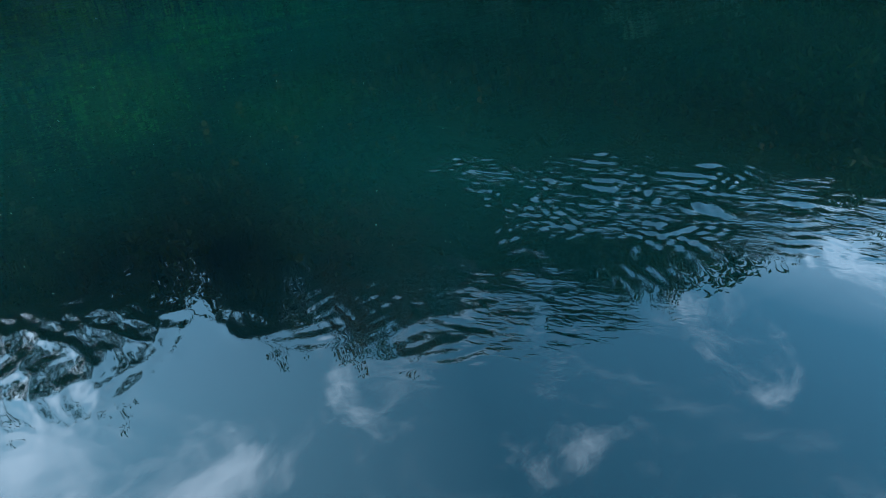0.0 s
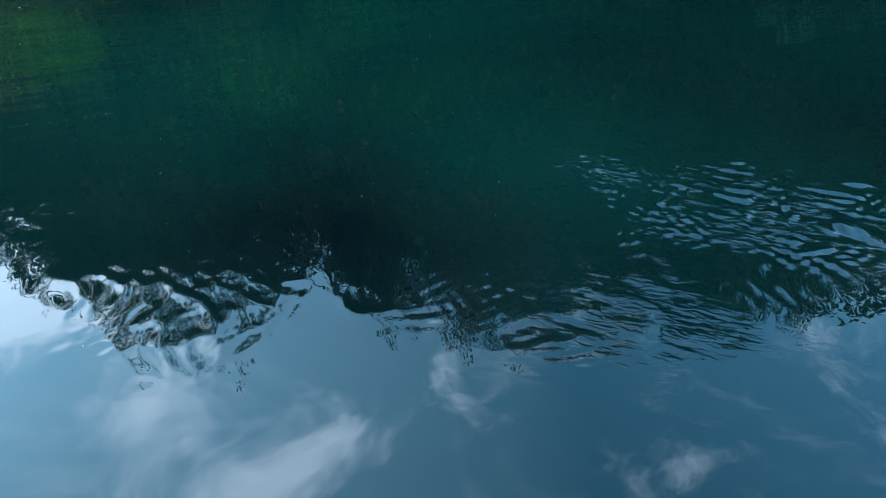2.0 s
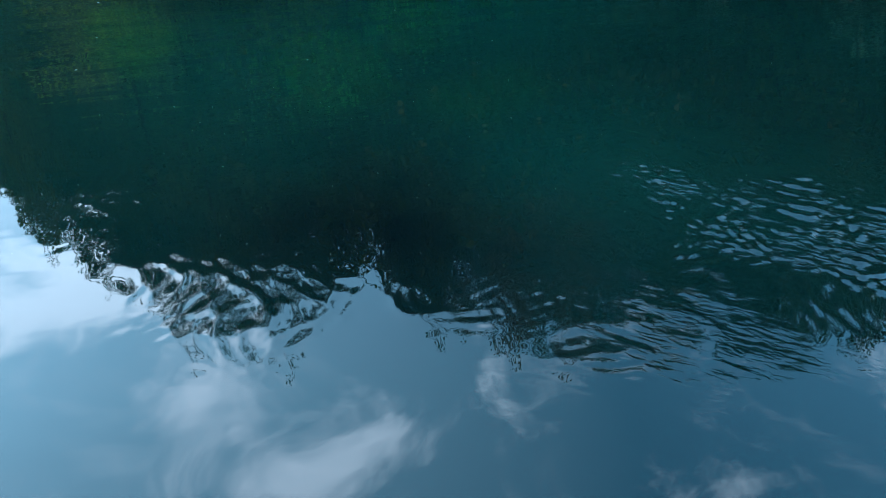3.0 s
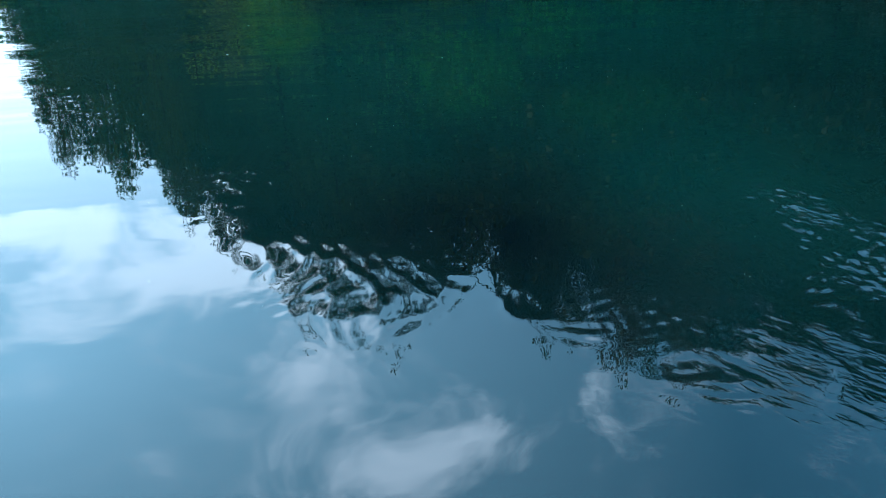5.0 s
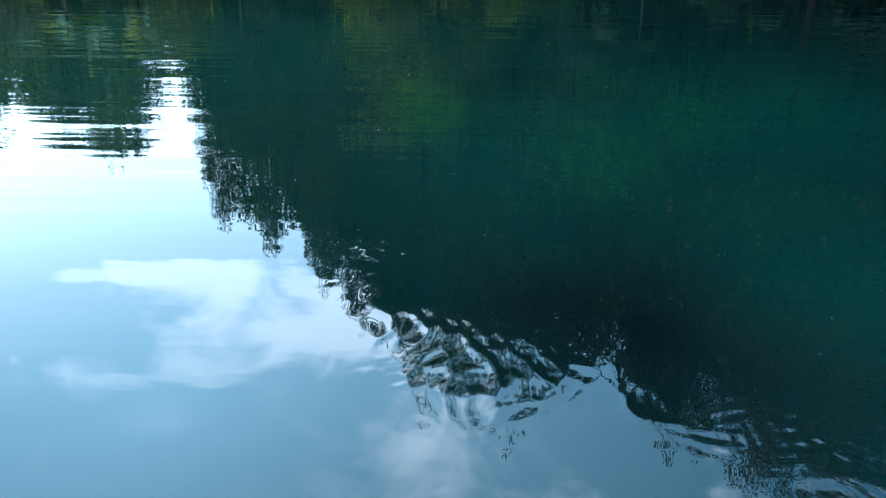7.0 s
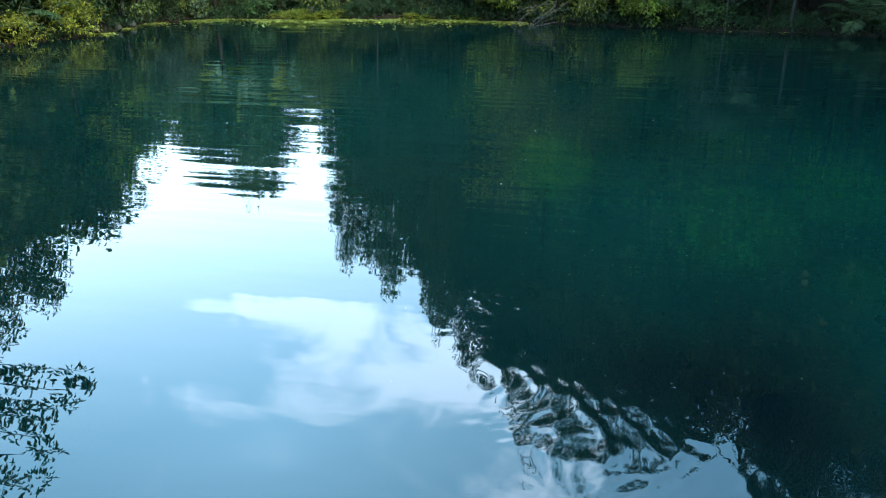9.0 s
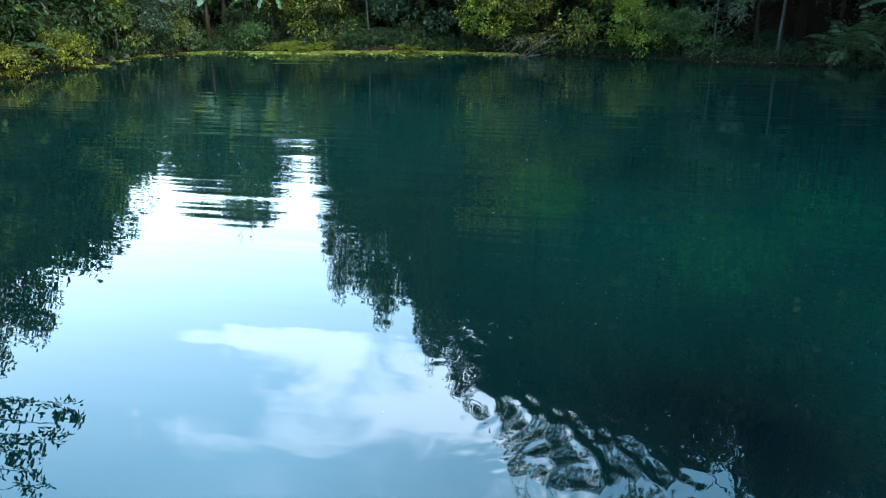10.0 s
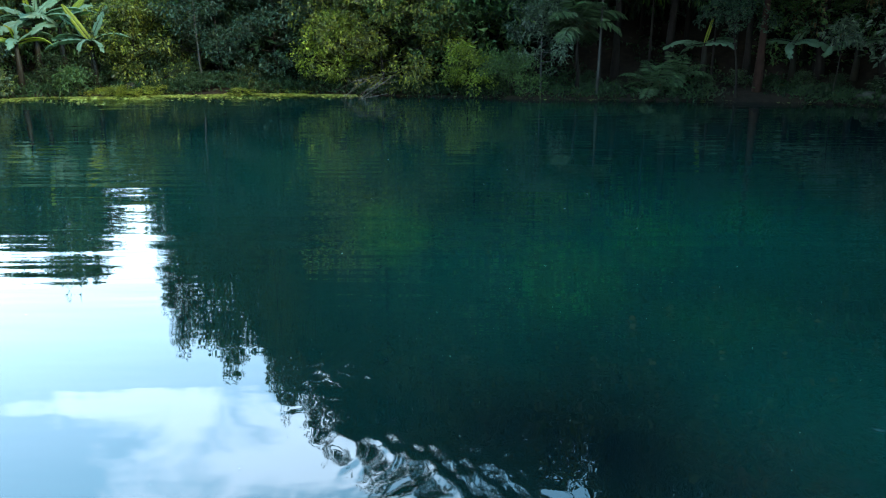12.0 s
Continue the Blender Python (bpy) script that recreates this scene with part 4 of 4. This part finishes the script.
for k, g in enumerate((26.0, 31.0, 32.6)):
    special_tree(g, shore_dist(g) + 0.45, 70 + k, 1.0 + 0.2 * (k % 3), 0.9, 0.03, 12, 0.14, 420, ("mid", "olive", "dark")[k % 3], BARK, "low leafy bush below the banana plants", 0.6, 0.06, "bush", "bush")
special_tree(-27.3, shore_dist(-27.3) + 0.4, 69, 3.2, 0.7, 0.6, 6, 0.26, 200, "grey", BARK, "thin sapling with broad pale leaves", 0.5, 0.1)


def bare_twigs():
    root_v, root_f = [], []
    rng = np.random.default_rng(91)
    for k in range(16):
        a0 = Vector((rng.normal() * 0.3, rng.normal() * 0.2, rng.uniform(0.5, 1.6)))
        tip = a0 + Vector((-rng.uniform(0.8, 2.0), -rng.uniform(0.6, 1.2), -rng.uniform(0.3, 1.2)))
        tip.z = max(tip.z, 0.02)
        m1 = a0.lerp(tip, 0.5) + Vector((0, 0, rng.uniform(0, 0.2)))
        tube(root_v, root_f, [a0, m1, tip], [0.012, 0.008, 0.003], 5)
        for q in range(2):
            b0 = m1.lerp(tip, rng.uniform(0, 0.6))
            tube(root_v, root_f, [b0, b0 + Vector(rng.normal(size=3) * 0.3) + Vector((-0.15, 0, 0))], [0.01, 0.004], 4)
    tube(root_v, root_f, [(1.1, 2.2, 1.3), (0.5, 1.0, 1.5), (0, 0.1, 1.2), (-0.9, -0.5, 0.6)], [0.045, 0.036, 0.024, 0.008], 6)
    ob = tagged(new("fallen_branch", mesh_of("fallen_branch", root_v, root_f, BARK_PALE)), "bare pale twigs reaching down to the water", "branch")
    x, y, z = at(4.6, shore_dist(4.6) - 0.9)
    ob.matrix_world = pose(x, y, z)


bare_twigs()


def rock(az, dist, size, seed, label):
    bm = bmesh.new()
    bmesh.ops.create_icosphere(bm, subdivisions=3, radius=1)
    for v in bm.verts:
        n = noise.noise(v.co * 1.3 + Vector((seed, 0, 0))) * 0.45 + noise.noise(v.co * 3.5 + Vector((0, seed, 0))) * 0.12
        v.co *= 1 + n
        v.co = Vector((v.co.x * size[0], v.co.y * size[1], v.co.z * size[2]))
    me = bpy.data.meshes.new("rock")
    bm.to_mesh(me)
    bm.free()
    me.materials.append(ROCK)
    ob = tagged(new("rock", me), label, "rock", "rocks on the bank")
    x, y, z = at(az, dist)
    ob.matrix_world = pose(x, y, z + size[2] * 0.3, 0, 0, seed * 40)


for k, (az, off, size) in enumerate(((34.9, 0.2, (0.26, 0.22, 0.17)), (34.2, 0.4, (0.2, 0.2, 0.15)), (35.7, 0.15, (0.24, 0.2, 0.14)), (-29.4, 0.5, (0.45, 0.35, 0.22)), (-30.6, 0.3, (0.3, 0.3, 0.2)), (22.4, 0.5, (0.3, 0.25, 0.22)))):
    rock(az, shore_dist(az) + off, size, k + 1, "grey mossy rock at the water's edge")


def floating_plants():
    """Small pads and duckweed that lie on the water along the far bank."""
    rng = np.random.default_rng(17)
    v, f = [], []
    for k in range(14000):
        g = rng.uniform(6, 38) if k % 4 else rng.uniform(-32, 42)
        thick = 0.32 + 0.35 * max(0, math.sin((g - 6) / 9.0)) if 6 < g < 38 else 0.08
        if 20 < g < 26.5:
            thick = 0.8
        d = shore_dist_at(g) + 0.25 - rng.exponential(thick)
        x, y = -math.sin(radians(g)) * d, math.cos(radians(g)) * d
        if math.sin(x * 2.3) + math.cos(y * 3.1 + x) + rng.normal() * 0.6 < -0.5:
            continue
        r, z = rng.uniform(0.02, 0.075), 0.012 + rng.uniform(0, 0.03)
        o, a0, tilt = len(v), rng.uniform(0, 6.28), rng.normal(size=2) * 0.12
        for j in range(6):
            c, s2 = math.cos(a0 + j * 1.047) * r, math.sin(a0 + j * 1.047) * r
            v.append((x + c, y + s2, z + c * tilt[0] + s2 * tilt[1]))
        f.append(tuple(range(o, o + 6)))
    tagged(new("floating_plants", mesh_of("floating_plants", v, f, MAT_GREEN)), "yellow-green duckweed and small pads floating by the bank", "water plants", kind="stuff")


_bear = np.arange(-60, 61, 0.5)
_dist = [shore_dist(v) for v in _bear]


def shore_dist_at(g):
    return float(np.interp(g, _bear, _dist))


floating_plants()


def moss_mounds():
    rng = np.random.default_rng(23)
    for k in range(22):
        g = 9.5 + k * 0.7 + rng.uniform(-0.4, 0.4) if k < 9 else 20.3 + (k - 9) * 0.48
        ob = plant(SHRUB[k % 3], g, shore_dist_at(g) + rng.uniform(-0.3, 0.8), rng.uniform(0.2, 0.42) * (1.15 if g > 19 else 0.75), rng, 2.0, rng.uniform(1.6, 3.0), 0.0)
        dress(ob, LEAF["yellow"])
        tagged(ob, "low mound of yellow-green water weed at the bank", "water weed", "mounds of water weed")


moss_mounds()


def floating_specks():
    """Petals, seeds and bits of leaf adrift on the open water."""
    rng = np.random.default_rng(29)
    v, f = [], []
    for k in range(190):
        x, y = (rng.uniform(-15, 14), rng.uniform(9, 31)) if k < 80 else (rng.normal() * 2.2 + 1.2, rng.uniform(4.2, 9))
        if float(from_shore(x, y)) > -0.5:
            continue
        r, a0 = rng.uniform(0.004, 0.012) * (1 if k < 80 else 0.32), rng.uniform(0, 6.28)
        o = len(v)
        for j in range(5):
            v.append((x + r * 1.6 * math.cos(a0 + j * 1.256), y + r * math.sin(a0 + j * 1.256), 0.006 + 0.004 * rng.uniform()))
        f.append(tuple(range(o, o + 5)))
    tagged(new("floating_specks", mesh_of("floating_specks", v, f, PETAL)), "pale petals and seeds adrift on the pond", "petals", kind="stuff")


PETAL = rough_material("pale_petal", (0.3, 0.3, 0.2), (0.5, 0.5, 0.4), (0.7, 0.7, 0.62), 20, 0.6, 0.001)
floating_specks()


def overhanging_bough():
    """A long leafy bough of the wood at the side, out over the water."""
    rng = np.random.default_rng(33)
    root = new("overhanging_tree")
    x, y, z = at(62, shore_dist(62) + 1.0)
    root.matrix_world = pose(x, y, z)
    v, f = [], []
    tube(v, f, [(0, 0, -0.5), (0.1, 0.2, 4), (-0.2, 0.5, 8), (0.2, 0.8, 13)], [0.3, 0.22, 0.17, 0.07], 9)
    clumps = []
    for k, (gaz, dist, el) in enumerate(((42.4, 20, 28.2), (43.6, 20, 28.9), (44.6, 20.3, 30.3), (45.4, 20.5, 31.8), (46.3, 20.5, 30.2), (45.6, 20.5, 29.0), (48.0, 21, 34.5), (50, 21, 37.5), (47.4, 21.5, 32.4), (54, 22, 33), (53, 22, 28))):
        tip = Vector(at(gaz, dist, dist * math.tan(radians(el)) - 3.2)) - Vector((x, y, z))
        start = Vector((-0.1, 0.4, 4.5 + k * 0.5))
        m1 = start.lerp(tip, 0.5) + Vector((0, 0, 0.4))
        tube(v, f, [start, m1, tip], [0.07, 0.045, 0.012], 6)
        for q in range(5):
            u = 0.4 + 0.15 * q
            c = m1.lerp(tip, (u - 0.5) * 2) if u > 0.5 else start.lerp(m1, u * 2)
            c = c + Vector(rng.normal(size=3) * 0.25)
            r = rng.uniform(0.28, 0.55)
            clumps.append((tuple(c), r, r * 0.4))
    part("trunk", mesh_of("bough_trunk", v, f, BARK, True), root)
    lv, lf = clump_leaves(clumps, 420, 0.2, rng, 0.4)
    part("crown", mesh_of("bough_crown", lv, lf, LEAF["dark"]), root)
    tagged(root, "leaning dark tree with a leafy bough over the water", "tree")


overhanging_bough()

for proto in OVER + TALL + SECOND + [LACY] + DEEP + SMALL + FILL + SHRUB:
    for o in (*proto.children_recursive, proto):
        bpy.data.objects.remove(o)
